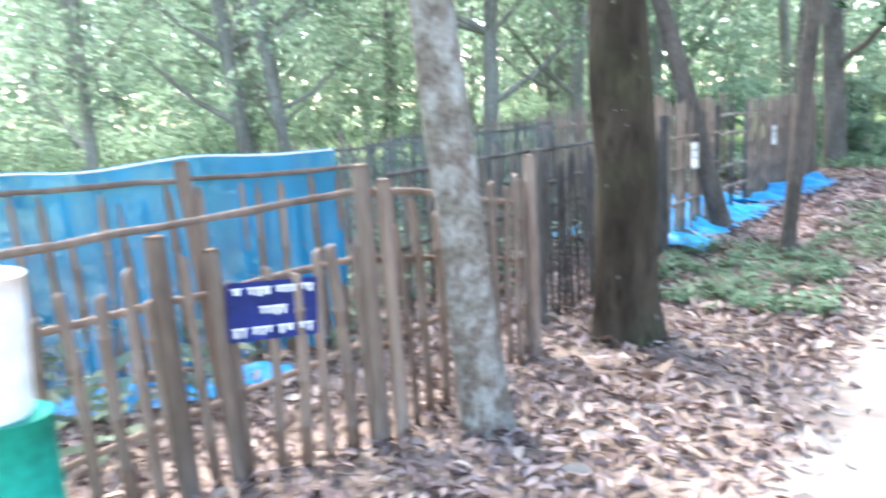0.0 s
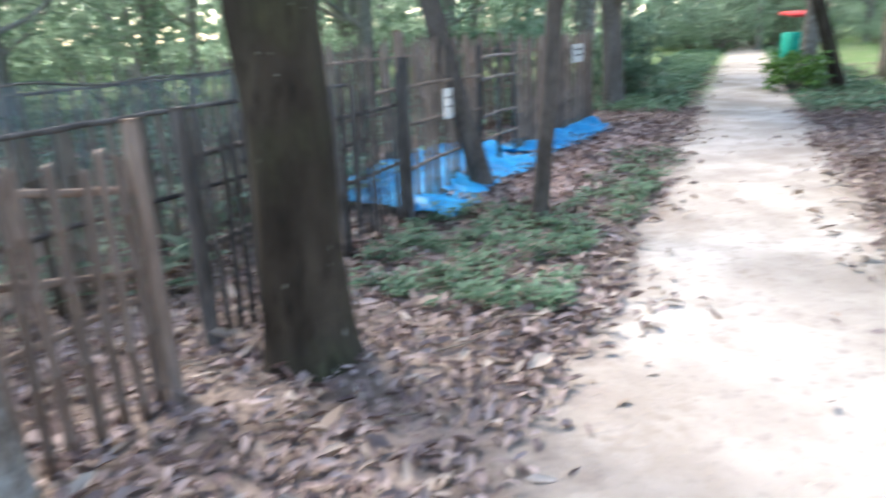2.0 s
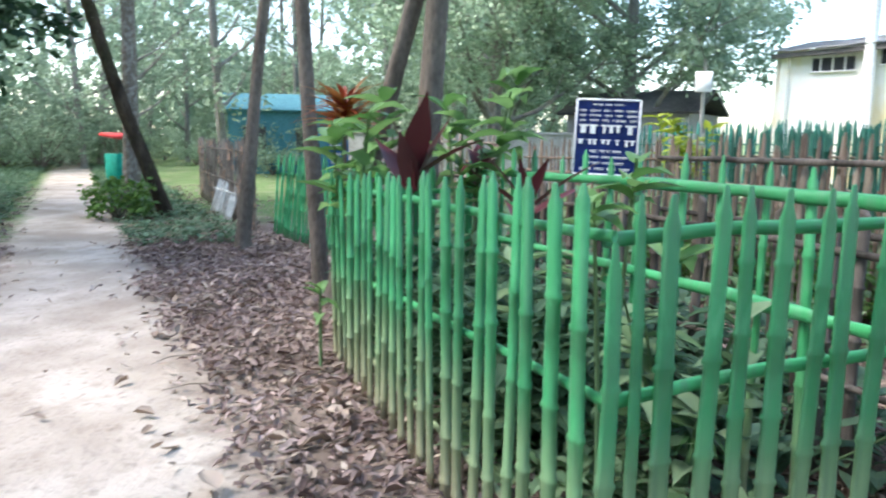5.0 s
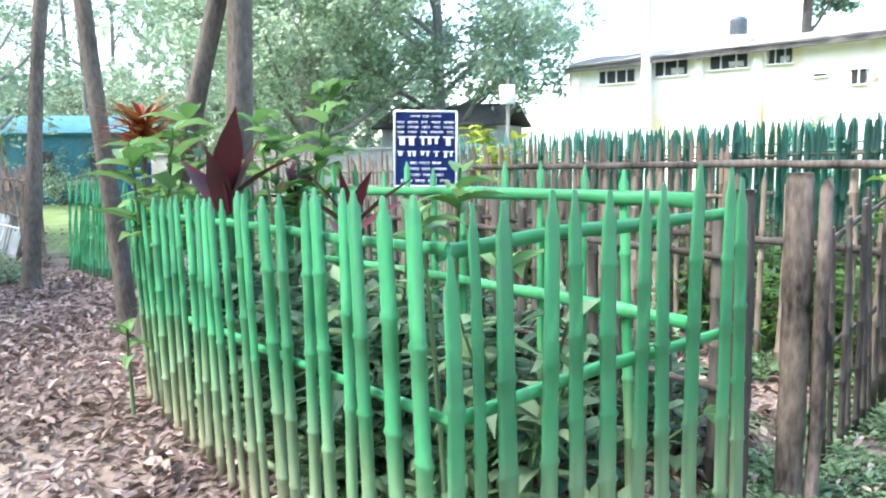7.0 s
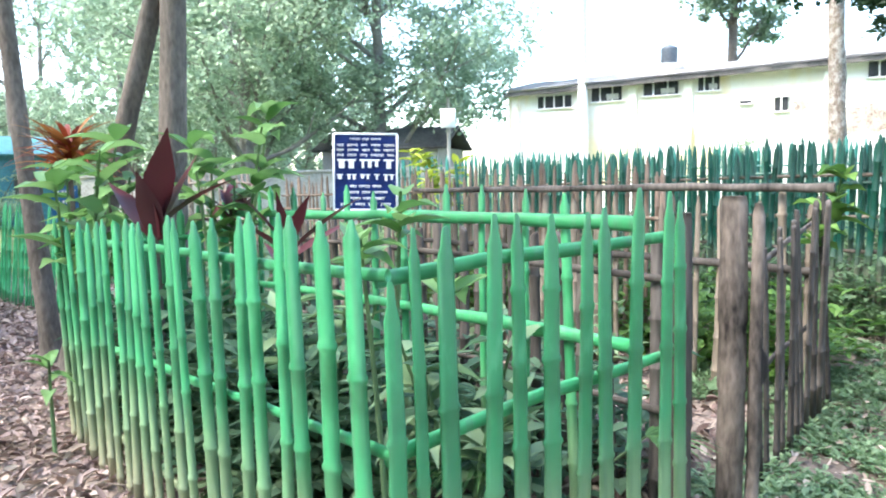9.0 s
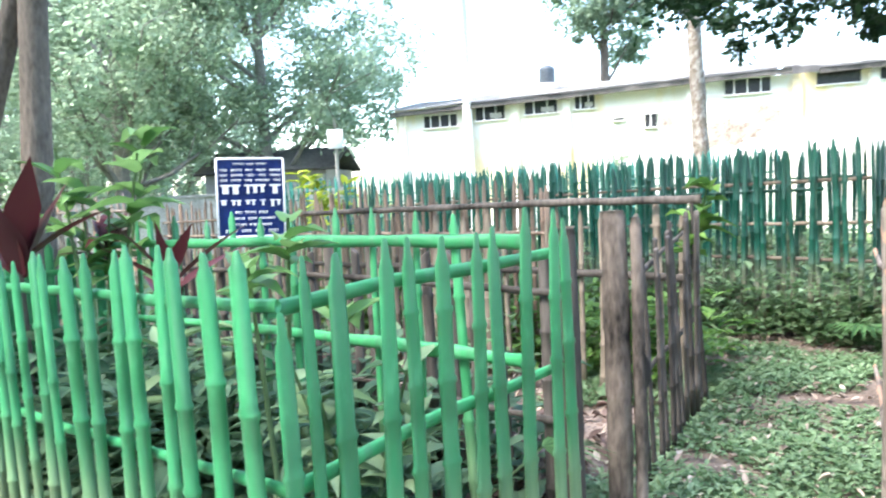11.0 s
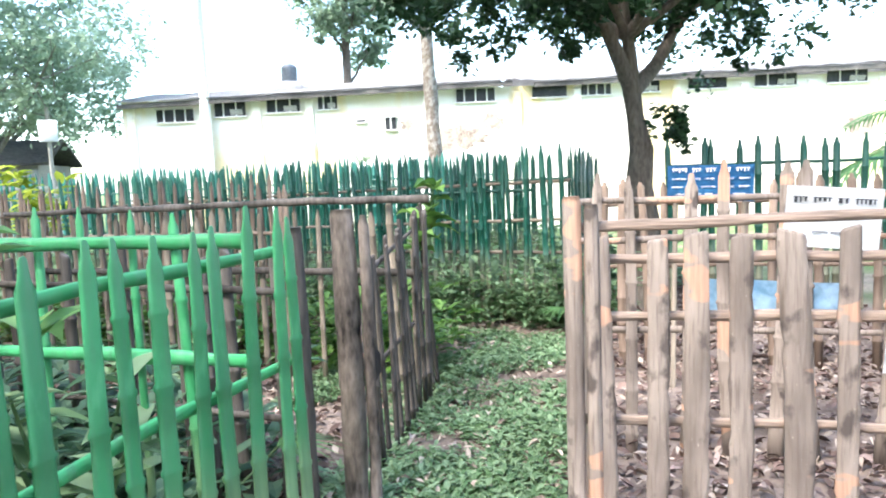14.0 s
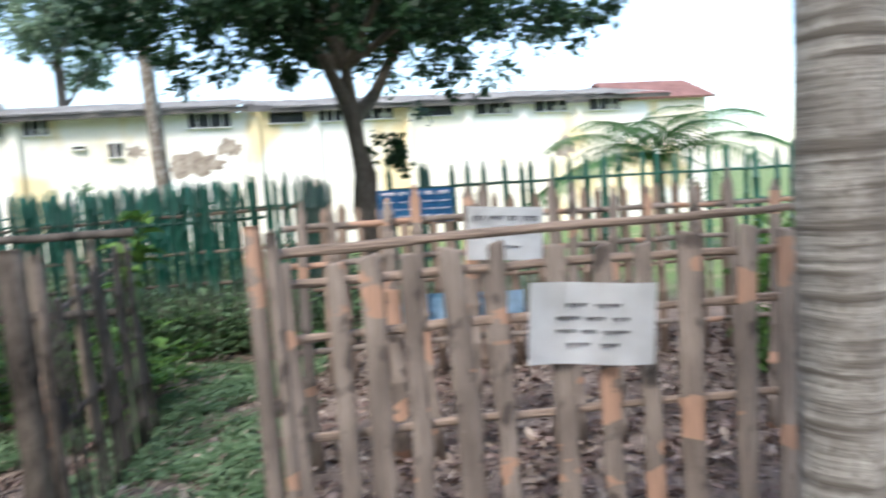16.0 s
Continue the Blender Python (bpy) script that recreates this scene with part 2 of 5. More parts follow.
def peeled_bamboo(name):
    """Old grey-brown split bamboo whose skin has come off in sharp orange patches."""
    g = Nodes(name)
    co = g.n("TexCoord").outputs["Object"]
    info = g.n("ObjectInfo").outputs["Random"]
    shift = g.n("VectorMath")
    g.l(co, shift.inputs[0])
    comb = g.n("CombineXYZ")
    mul = g.n("Math")
    mul.operation = "MULTIPLY"
    g.l(info, mul.inputs[0])
    mul.inputs[1].default_value = 37.0
    g.l(mul.outputs[0], comb.inputs[2])
    g.l(mul.outputs[0], comb.inputs[0])
    g.l(comb.outputs[0], shift.inputs[1])

    def tex(scale, detail, stretch):
        mp = g.n("Mapping")
        mp.inputs["Scale"].default_value = stretch
        g.l(shift.outputs[0], mp.inputs[0])
        t = g.n("TexNoise", Scale=scale, Detail=detail)
        g.l(mp.outputs[0], t.inputs["Vector"])
        return t.outputs["Fac"]

    coarse, grain, peel = tex(5, 4, (1, 1, 0.4)), tex(75, 6, (1, 1, 0.07)), tex(3.4, 4, (0.5, 0.5, 1.0))
    blot, speck = tex(9, 5, (1, 1, 0.7)), tex(90, 3, (1, 1, 0.6))
    skin = g.mix(g.ramp(coarse, 0.35, 0.65), (0.185, 0.148, 0.124), (0.37, 0.30, 0.255))
    skin = g.mix(g.ramp(grain, 0.5, 0.75), skin, (0.15, 0.115, 0.095))
    skin = g.mix(g.ramp(blot, 0.58, 0.66), skin, (0.10, 0.08, 0.07))
    skin = g.mix(g.ramp(speck, 0.68, 0.8), skin, (0.44, 0.38, 0.33))
    bare = g.mix(g.ramp(grain, 0.3, 0.7), (0.56, 0.34, 0.235), (0.38, 0.23, 0.165))
    g.bump(grain, 0.9, 0.008)
    return g.done(g.mix(g.ramp(peel, 0.575, 0.587), skin, bare), 0.75, 0.25)


def soil_material(name):
    """Leaf mould by the path that gives way to grass further off."""
    g = Nodes(name)
    co = g.n("NewGeometry").outputs["Position"]
    far = g.n("VectorMath")
    far.operation = "DISTANCE"
    g.l(co, far.inputs[0])
    far.inputs[1].default_value = (4.0, 4.0, 0.0)
    a, b, c = g.noise(1.3, 5), g.noise(22, 4), g.noise(0.35, 5)
    mould = g.mix(g.ramp(a, 0.35, 0.65), (0.14, 0.105, 0.085), (0.32, 0.25, 0.21))
    mould = g.mix(g.ramp(b, 0.5, 0.75), mould, (0.09, 0.065, 0.052))
    turf = g.mix(g.ramp(b, 0.3, 0.7), (0.07, 0.13, 0.05), (0.20, 0.27, 0.11))
    turf = g.mix(g.ramp(a, 0.5, 0.75), turf, (0.30, 0.27, 0.17))
    add = g.n("Math")
    add.operation = "MULTIPLY_ADD"
    g.l(c, add.inputs[0])
    add.inputs[1].default_value = 12.0
    g.l(far.outputs["Value"], add.inputs[2])
    base = g.mix(g.ramp(add.outputs[0], 16.0, 19.0), mould, turf)
    side = g.n("VectorMath")
    side.operation = "DOT_PRODUCT"
    g.l(co, side.inputs[0])
    side.inputs[1].default_value = (0.8097, -0.5868, 0.0)
    off = g.n("Math")
    off.operation = "SUBTRACT"
    g.l(side.outputs["Value"], off.inputs[0])
    off.inputs[1].default_value = 0.8097 * 3.0 - 0.5868 * 3.45 + 0.04
    size = g.n("Math")
    size.operation = "ABSOLUTE"
    g.l(off.outputs[0], size.inputs[0])
    edge = g.n("Math")
    edge.operation = "MULTIPLY_ADD"
    g.l(g.noise(3.2, 6), edge.inputs[0])
    edge.inputs[1].default_value = 0.9
    g.l(size.outputs[0], edge.inputs[2])
    d, e = g.noise(1.1, 5), g.noise(14, 4)
    sand = g.mix(g.ramp(d, 0.35, 0.65), (0.35, 0.29, 0.24), (0.56, 0.49, 0.425))
    sand = g.mix(g.ramp(g.noise(3.0, 6), 0.5, 0.7), sand, g.mix(g.ramp(e, 0.4, 0.6), (0.33, 0.27, 0.22), (0.45, 0.38, 0.32)))
    sand = g.mix(g.ramp(e, 0.55, 0.8), sand, (0.28, 0.235, 0.20))
    g.bump(b, 0.7, 0.02)
    return g.done(g.mix(g.ramp(edge.outputs[0], 1.08, 1.42), sand, base), 0.95, 0.1)


M["soil"] = soil_material("leaf_mould_and_turf")
def plaster(name):
    """Yellow limewash gone pale, with brown damp stains running down."""
    g = Nodes(name)
    a, b, c = g.noise(0.35, 5), g.noise(14, 4), g.noise(0.55, 6, (1, 1, 0.55))
    col = g.mix(g.ramp(a, 0.35, 0.65), (0.86, 0.80, 0.66), (0.90, 0.89, 0.86))
    col = g.mix(g.ramp(c, 0.55, 0.62), col, (0.82, 0.68, 0.42))
    col = g.mix(g.ramp(b, 0.62, 0.85), col, (0.62, 0.57, 0.50))
    g.bump(b, 0.2, 0.01)
    return g.done(col, 0.9, 0.1)


M["wall"] = plaster("stained_yellow_plaster")
def lichen_bark(name):
    """Grey-brown bark under sharp-edged pale lichen."""
    g = Nodes(name)
    a, b, c = g.noise(13, 6, (1, 1, 0.75)), g.noise(55, 5, (1, 1, 0.6)), g.noise(5.5, 6)
    bark = g.mix(g.ramp(b, 0.35, 0.65), (0.115, 0.09, 0.075), (0.24, 0.20, 0.165))
    pale = g.mix(g.ramp(b, 0.3, 0.7), (0.22, 0.205, 0.18), (0.42, 0.40, 0.36))
    col = g.mix(g.ramp(a, 0.44, 0.58), bark, pale)
    col = g.mix(g.ramp(c, 0.50, 0.66), col, g.mix(g.ramp(b, 0.4, 0.6), (0.13, 0.11, 0.085), (0.24, 0.21, 0.17)))
    g.bump(b, 0.7, 0.012)
    return g.done(col, 0.9, 0.15)


M["bark_pale"] = lichen_bark("lichened_bark")


def specked_bark(name):
    """Dark brown bark with upright furrows and small pale lichen specks."""
    g = Nodes(name)
    a, b, speck, moss = g.noise(5, 5, (1, 1, 0.3)), g.noise(34, 5, (1, 1, 0.22)), g.noise(24, 5, (1, 1, 0.7)), g.noise(2.2, 5)
    col = g.mix(g.ramp(a, 0.35, 0.65), (0.028, 0.021, 0.015), (0.085, 0.066, 0.047))
    col = g.mix(g.ramp(b, 0.5, 0.75), col, (0.02, 0.015, 0.011))
    col = g.mix(g.ramp(moss, 0.5, 0.7), col, g.mix(g.ramp(b, 0.4, 0.6), (0.03, 0.028, 0.015), (0.085, 0.077, 0.042)))
    col = g.mix(g.ramp(speck, 0.69, 0.72), col, (0.25, 0.24, 0.2))
    g.bump(b, 1.0, 0.02)
    return g.done(col, 0.9, 0.15)


M["bark_brown"] = specked_bark("specked_brown_bark")


def ringed_bark(name):
    """Grey palm bark with close, uneven leaf-scar rings."""
    g = Nodes(name)
    a, b, ring = g.noise(6, 5), g.noise(45, 5), g.noise(1.0, 3, (2.0, 2.0, 26.0))
    col = g.mix(g.ramp(a, 0.35, 0.65), (0.23, 0.205, 0.18), (0.40, 0.37, 0.33))
    col = g.mix(g.ramp(b, 0.5, 0.75), col, (0.17, 0.15, 0.13))
    col = g.mix(g.ramp(ring, 0.52, 0.62), col, (0.15, 0.13, 0.11))
    g.bump(ring, 0.8, 0.02)
    return g.done(col, 0.9, 0.15)


M["bark_ringed"] = ringed_bark("ringed_palm_bark")
M["tan"] = peeled_bamboo("peeling_tan_bamboo")


# ---- mesh helpers ----
def mesh_of(bm, name, material, smooth=True):
    me = bpy.data.meshes.new(name)
    bm.to_mesh(me)
    bm.free()
    me.materials.append(material)
    if smooth:
        me.shade_smooth()
    return me


def part(name, bm, material, parent, label="", smooth=True):
    ob = new(name, mesh_of(bm, name, material, smooth) if isinstance(bm, bmesh.types.BMesh) else bm)
    ob.parent = parent
    return tagged(ob, label)


def thing(name, at, label, category, group="", kind=""):
    ob = new(name)
    ob.empty_display_size = 0.1
    ob.location = at
    return tagged(ob, label, category, group, kind)


def tube(bm, points, radii, sides=8, cap=True, squash=1.0, wobble=0.0):
    """A tube through points, of a radius at each."""
    points = [Vector(p) for p in points]
    rings = []
    for i, (p, r) in enumerate(zip(points, radii)):
        d = (points[min(i + 1, len(points) - 1)] - points[max(i - 1, 0)]).normalized()
        u = d.cross(Vector((0, 1, 0)) if abs(d.y) < 0.9 else Vector((1, 0, 0))).normalized()
        v = d.cross(u)
        ring = []
        for k in range(sides):
            a = 2 * math.pi * k / sides
            rr = r * (1 + wobble * noise.noise(Vector((p.x * 3 + math.cos(a) * 2, p.y * 3 + math.sin(a) * 2, p.z * 1.5))))
            ring.append(bm.verts.new(p + u * math.cos(a) * rr + v * math.sin(a) * rr * squash))
        rings.append(ring)
    for a, b in zip(rings, rings[1:]):
        for k in range(sides):
            bm.faces.new((a[k], a[(k + 1) % sides], b[(k + 1) % sides], b[k]))
    if cap:
        bm.faces.new(rings[0])
        bm.faces.new(list(reversed(rings[-1])))
    return rings


def slab(bm, size, m=None, bevel=0.0):
    """A block of that size centred at the origin of m."""
    m = m or Matrix()
    made = bmesh.ops.create_cube(bm, size=1, matrix=m @ Matrix.Diagonal((*size, 1)))
    if bevel:
        edges = list({e for v in made["verts"] for e in v.link_edges})
        bmesh.ops.bevel(bm, geom=edges, offset=bevel, segments=1, affect="EDGES")


def leaf_verts(vs, fs, at, axis, normal, length, width, fold=0.15, droop=0.0):
    """One oval leaf, folded along its middle and curled towards the tip."""
    side = axis.cross(normal).normalized()
    up = side.cross(axis).normalized()
    i = len(vs)
    m1 = at + axis * length * 0.3 + up * droop * length * 0.12
    m2 = at + axis * length * 0.68 - up * droop * length * 0.3
    tip = at + axis * length - up * droop * length
    a, c = side * width * 0.5, up * fold * width
    vs += [at, m1 + a * 0.92 + c, m1, m1 - a * 0.92 + c, m2 + a * 0.8 + c, m2, m2 - a * 0.8 + c, tip]
    fs += [(i, i + 1, i + 2), (i, i + 2, i + 3), (i + 1, i + 4, i + 5, i + 2), (i + 2, i + 5, i + 6, i + 3), (i + 4, i + 7, i + 5), (i + 5, i + 7, i + 6)]


def raw(name, vs, fs, material, smooth=False):
    me = bpy.data.meshes.new(name)
    me.from_pydata([tuple(v) for v in vs], [], fs)
    me.materials.append(material)
    if smooth:
        me.shade_smooth()
    return me


def any_way(rng):
    while True:
        v = Vector((rng.uniform(-1, 1), rng.uniform(-1, 1), rng.uniform(-1, 1)))
        if 0.05 < v.length < 1:
            return v.normalized()


def ground_z(x, y):
    """Gentle unevenness of the ground."""
    return 0.018 * noise.noise(Vector((x * 0.6, y * 0.6, 0))) + 0.008 * noise.noise(Vector((x * 2.5, y * 2.5, 3)))


# ---- ground and path ----
P0, PD = Vector((3.0, 3.45)), Vector((0.587, 0.810)).normalized()
PN = Vector((PD.y, -PD.x))


def path_side(x, y):
    """Metres to the right of the path's middle."""
    return (x - P0.x) * PN.x + (y - P0.y) * PN.y


def along(s, side):
    q = P0 + PD * s + PN * side
    return q.x, q.y


def make_ground():
    xs = sorted({*[-600, -200, -80, -40, -20], *[round(-12 + 0.25 * i, 3) for i in range(150)], *[30, 45, 80, 200, 600]})
    ys = sorted({*[-600, -200, -80, -40, -22], *[round(-14 + 0.25 * i, 3) for i in range(150)], *[30, 45, 80, 200, 600]})
    vs = [(x, y, ground_z(x, y)) for y in ys for x in xs]
    n = len(xs)
    fs = [(j * n + i, j * n + i + 1, (j + 1) * n + i + 1, (j + 1) * n + i) for j in range(len(ys) - 1) for i in range(n - 1)]
    tagged(new("ground", raw("ground", vs, fs, M["soil"], True)), "brown woodland soil strewn with fallen leaves", "ground", kind="structure")


make_ground()


def make_path():
    vs, fs = [], []
    steps, cols = 560, 12
    for i in range(steps):
        s = -12 + i * 0.095
        l = -0.82 + 0.15 * noise.noise(Vector((s * 0.5, 1, 0))) + 0.08 * noise.noise(Vector((s * 1.7, 1, 0))) + 0.06 * noise.noise(Vector((s * 5, 1, 0)))
        r = 0.9 + 0.15 * noise.noise(Vector((s * 0.5, 9, 0))) + 0.08 * noise.noise(Vector((s * 1.7, 9, 0))) + 0.06 * noise.noise(Vector((s * 5, 9, 0)))
        for k in range(cols):
            f = k / (cols - 1)
            x, y = along(s, l + (r - l) * f)
            edge = min(1, min(f, 1 - f) * 6)
            vs.append((x, y, ground_z(x, y) + 0.02 * edge - 0.012 + 0.006 * noise.noise(Vector((x * 3, y * 3, 7)))))
    for i in range(steps - 1):
        for k in range(cols - 1):
            a = i * cols + k
            fs.append((a, a + 1, a + cols + 1, a + cols))
    tagged(new("path", raw("path", vs, fs, M["soil"], True)), "pale trodden sandy footpath between the fences", "path", kind="structure")


make_path()


# ---- fences ----
def pale_mesh(name, length, width, material, rng, point=0.07, nodes=0.27, flat=False):
    """A split bamboo pale with swollen joints, a slight kink at each and a cut top."""
    bm = bmesh.new()
    zs, at, kink = [(0.0, 1.0, 0.0)], rng.uniform(0.1, nodes), 0.0
    while at < length - point - 0.12:
        if flat and point < 0.03:
            zs += [(at - 0.02, rng.uniform(0.9, 1.0), kink), (at, rng.uniform(0.98, 1.08), kink + rng.uniform(-0.003, 0.003)), (at + 0.05, rng.uniform(0.88, 1.0), kink + rng.uniform(-0.004, 0.004)), (at + 0.1, rng.uniform(0.9, 1.04), kink)]
        else:
            zs += [(at - 0.014, 0.96, kink), (at - 0.004, 1.17, kink), (at + 0.005, 1.15, kink), (at + 0.015, 0.95, kink)]
        kink += rng.uniform(-1, 1) * 0.006
        at += nodes * rng.uniform(0.75, 1.25)
    zs.append((length - point, 0.93, kink))
    zs += [(length - point * 0.6, 0.55, kink), (length - 0.01, 0.42, kink), (length, 0.25, kink)] if point > 0.03 else [(length - 0.006, 0.9, kink), (length, 0.7, kink)]
    wild = 0.4 if material == M["green"] else 1.0
    bend, lean, slant = rng.uniform(-0.018, 0.018) * wild, rng.uniform(-0.02, 0.02) * wild, rng.uniform(-0.35, 0.35) if point > 0.03 else rng.choice((-1, 1)) * (rng.uniform(0.05, 0.4) if flat else rng.uniform(0.2, 0.9))
    sides, rings = (8 if flat else 7), []
    for z, r, k0 in zs:
        f = z / length
        ox = k0 + bend * math.sin(f * 3.14) + lean * f * 0.5
        taper = 1.08 - (0.3 if flat and point > 0.06 else 0.12) * f
        ring = []
        for k in range(sides):
            a = 2 * math.pi * (k + 0.5) / sides
            c, s = math.cos(a), math.sin(a)
            if flat:
                c, s = math.copysign(abs(c) ** 0.6, c), math.copysign(abs(s) ** 0.6, s)
            x = c * width / 2 * r * taper
            ring.append(bm.verts.new((ox + x, s * width / 2 * r * taper * (0.3 if flat else 0.7), z + (slant * x if f > 0.98 else 0))))
        rings.append(ring)
    for a, b in zip(rings, rings[1:]):
        for k in range(sides):
            bm.faces.new((a[k], a[(k + 1) % sides], b[(k + 1) % sides], b[k]))
    bm.faces.new(list(reversed(rings[0])))
    bm.faces.new(rings[-1])
    me = mesh_of(bm, name, material)
    for poly in list(me.polygons)[-sides - 2:]:
        poly.use_smooth = False
    return me


def rail(parent, a, b, radius, material, rng, name="rail", label=""):
    """A bamboo or branch rail from a to b, a little crooked, in the parent's frame."""
    bm = bmesh.new()
    a, b = Vector(a), Vector(b)
    n = max(4, int((b - a).length / 0.16))
    pts, rad = [], []
    for i in range(n + 1):
        f = i / n
        pts.append(a.lerp(b, f) + Vector((0, rng.uniform(-1, 1) * 0.004, math.sin(f * 5 + a.x) * 0.008 + rng.uniform(-1, 1) * 0.005)))
        rad.append(radius * rng.uniform(0.9, 1.08) * (1 - 0.2 * f))
    tube(bm, pts, rad, 8, squash=0.6, wobble=0.25)
    return part(name, bm, material, parent, label)


def fence(label, start, end, count, heights, width, mat, rails, seed, group="", point=0.07, posts=(), slant=0.0, rough=0.03, lean=0.0, flat=False, gaps=(), rail_mat=None, front=1, radius=0.018, variants=6, base=0.0, category="bamboo fence", skew=0.03, spots=()):
    """A run of upright pales tied to rails. heights: at both ends; rails: (height at start, height at end, from, to along the run)."""
    rng = random.Random(seed)
    s, e = Vector(start), Vector(end)
    length = (e - s).length
    turn = math.atan2(e.y - s.y, e.x - s.x)
    ob = thing("bamboo_fence", (s.x, s.y, base), label, category, group)
    ob.rotation_euler = (lean, 0, turn)
    mean = sum(heights) / 2
    kinds = [pale_mesh("pale", mean, width * (1, 0.9, 1.08)[v % 3], M[mat], rng, point if v % 3 else point * 0.7, flat=flat) for v in range(variants)]
    for i in range(count):
        f = (i + 0.5 + rng.uniform(-1, 1) * (0.08 if mat == "green" else 0.22)) / count
        if any(a <= f <= b for a, b in gaps):
            continue
        h = heights[0] + (heights[1] - heights[0]) * f + rng.uniform(-1, 1) * rough
        if spots:
            f, h = spots[i]
        tip = slant[0] + (slant[1] - slant[0]) * f if isinstance(slant, tuple) else slant
        p = part("pale", rng.choice(kinds), None, ob)
        p.location = (f * length + rng.uniform(-1, 1) * (0.003 if spots else 0.009), rng.uniform(-1, 1) * 0.006, ground_z(s.x, s.y) - 0.03)
        p.rotation_euler = (rng.uniform(-1, 1) * 0.02, rng.uniform(-1, 1) * skew + tip, (0 if slant else rng.choice((0, math.pi))) + rng.uniform(-0.2, 0.2))
        w = rng.uniform(0.85, 1.12)
        p.scale = (w, w, (h + 0.03) / mean)
    for z0, z1, f0, f1 in rails:
        rail(ob, (f0 * length, front * (width * 0.4 + radius * 0.8), z0), (f1 * length, front * (width * 0.4 + radius * 0.8), z1), radius, M[rail_mat or mat], rng)
    for f, h, r in posts:
        if mat == "green":
            p = part("post", pale_mesh("post", h, r * 2.3, M[mat], rng, 0.1, flat=True), None, ob)
            p.location = (f * length, -0.03, -0.02)
            continue
        bm = bmesh.new()
        tube(bm, [(f * length, -front * r * 0.2, z) for z in (-0.03, h * 0.3, h * 0.6, h - 0.02, h)], [r * 1.05, r, r * 0.97, r * 0.95, r * 0.8], 9, wobble=0.1)
        part("post", bm, M[mat], ob)
    return ob


# grave enclosure beside the turn of the path, freshly painted green
GC, GA, GE, GB = (4.25, 2.79), (6.44, 5.21), (4.95, 1.95), (7.15, 4.45)
fence("bright green painted bamboo fence beside the path", GA, GC, 22, (1.34, 1.49), 0.056, "green", [(1.23, 1.34, 0, 1), (0.65, 0.88, 0, 1), (0.22, 0.3, 0, 0.98)], 11, "green grave enclosure", front=1, point=0.06, rough=0.018, variants=9, radius=0.022, skew=0.01)
SHORT = ((0.03, 1.45), (0.14, 1.45), (0.255, 1.475), (0.375, 1.47), (0.485, 1.465), (0.6, 1.465), (0.715, 1.475), (0.825, 1.53), (0.965, 1.515), (1.06, 1.48))
fence("short green painted bamboo fence closing the grave enclosure", (4.33, 2.73), GE, 10, (1.48, 1.5), 0.062, "green", [(1.315, 1.365, -0.06, 1.06), (0.84, 0.97, -0.05, 1.05)], 12, "green grave enclosure", front=1, point=0.085, flat=True, skew=0.012, posts=((-0.06, 1.34, 0.026),), spots=SHORT, radius=0.024)
fence("green painted bamboo fence at the rear of the grave enclosure", GE, GB, 13, (1.51, 1.5), 0.046, "green", [(1.4, 1.36, 0.03, 1), (0.98, 0.92, 0.03, 1)], 13, "green grave enclosure", radius=0.027, point=0.05, front=1, gaps=((0.0, 0.05),))
fence("green bamboo fence closing the far end of the grave enclosure", GB, GA, 8, (1.45, 1.33), 0.055, "green", [(1.2, 1.2, 0, 1), (0.7, 0.65, 0, 1)], 131, "green grave enclosure", front=1)
# second enclosure with the blackened posts
fence("blackened bamboo fence standing askew by the grass", (6.1, 1.3), (7.4, 0.45), 12, (1.2, 1.42), 0.046, "dark", [(1.1, 1.3, 0, 1), (0.55, 0.65, 0, 1)], 14, "dark grave enclosure", point=0.02, skew=0.025, rough=0.04, slant=(-0.03, -0.17))
fence("dark brown bamboo fence behind the green enclosure", (5.75, 1.8), (8.3, 4.5), 20, (1.28, 1.3), 0.07, "dark", [(1.1, 1.1, 0, 1), (0.5, 0.5, 0, 1)], 15, "dark grave enclosure", point=0.02, rough=0.08)
fence("grey-brown bamboo fence with a long top rail", (7.35, 0.55), (10.0, 3.6), 25, (1.4, 1.38), 0.06, "grey", [(1.44, 1.42, -0.02, 1), (0.9, 0.9, 0, 1)], 16, "dark grave enclosure", radius=0.03, rough=0.07, rail_mat="dark")
# further rows
fence("weathered reddish bamboo fence among the graves", (8.8, 1.2), (13.4, 6.3), 66, (1.62, 1.55), 0.05, "brown", [(1.42, 1.3, 0, 1), (1.15, 1.1, 0, 1)], 17, "rear grave fences", rough=0.07)
fence("dark green bamboo fence overgrown with weeds", (8.75, -1.62), (13.4, 3.5), 60, (1.84, 1.74), 0.056, "green_dark", [(1.5, 1.38, 0, 1), (1.1, 1.0, 0, 1), (0.75, 0.75, 0, 1)], 18, "rear grave fences", rail_mat="grey", front=-1, point=0.1, rough=0.07, skew=0.05, variants=9)
fence("dark green bamboo fence turning away from the grass", (8.75, -1.66), (11.2, -3.6), 18, (1.84, 1.78), 0.06, "green_dark", [(1.5, 1.5, 0, 1), (1.0, 1.0, 0, 1)], 19, "rear grave fences", point=0.1)
fence("dark green bamboo fence close behind the weedy one", (9.7, -1.75), (14.0, 3.0), 60, (1.8, 1.72), 0.055, "green_dark", [(1.4, 1.3, 0, 1)], 181, "rear grave fences", point=0.1, rough=0.08)
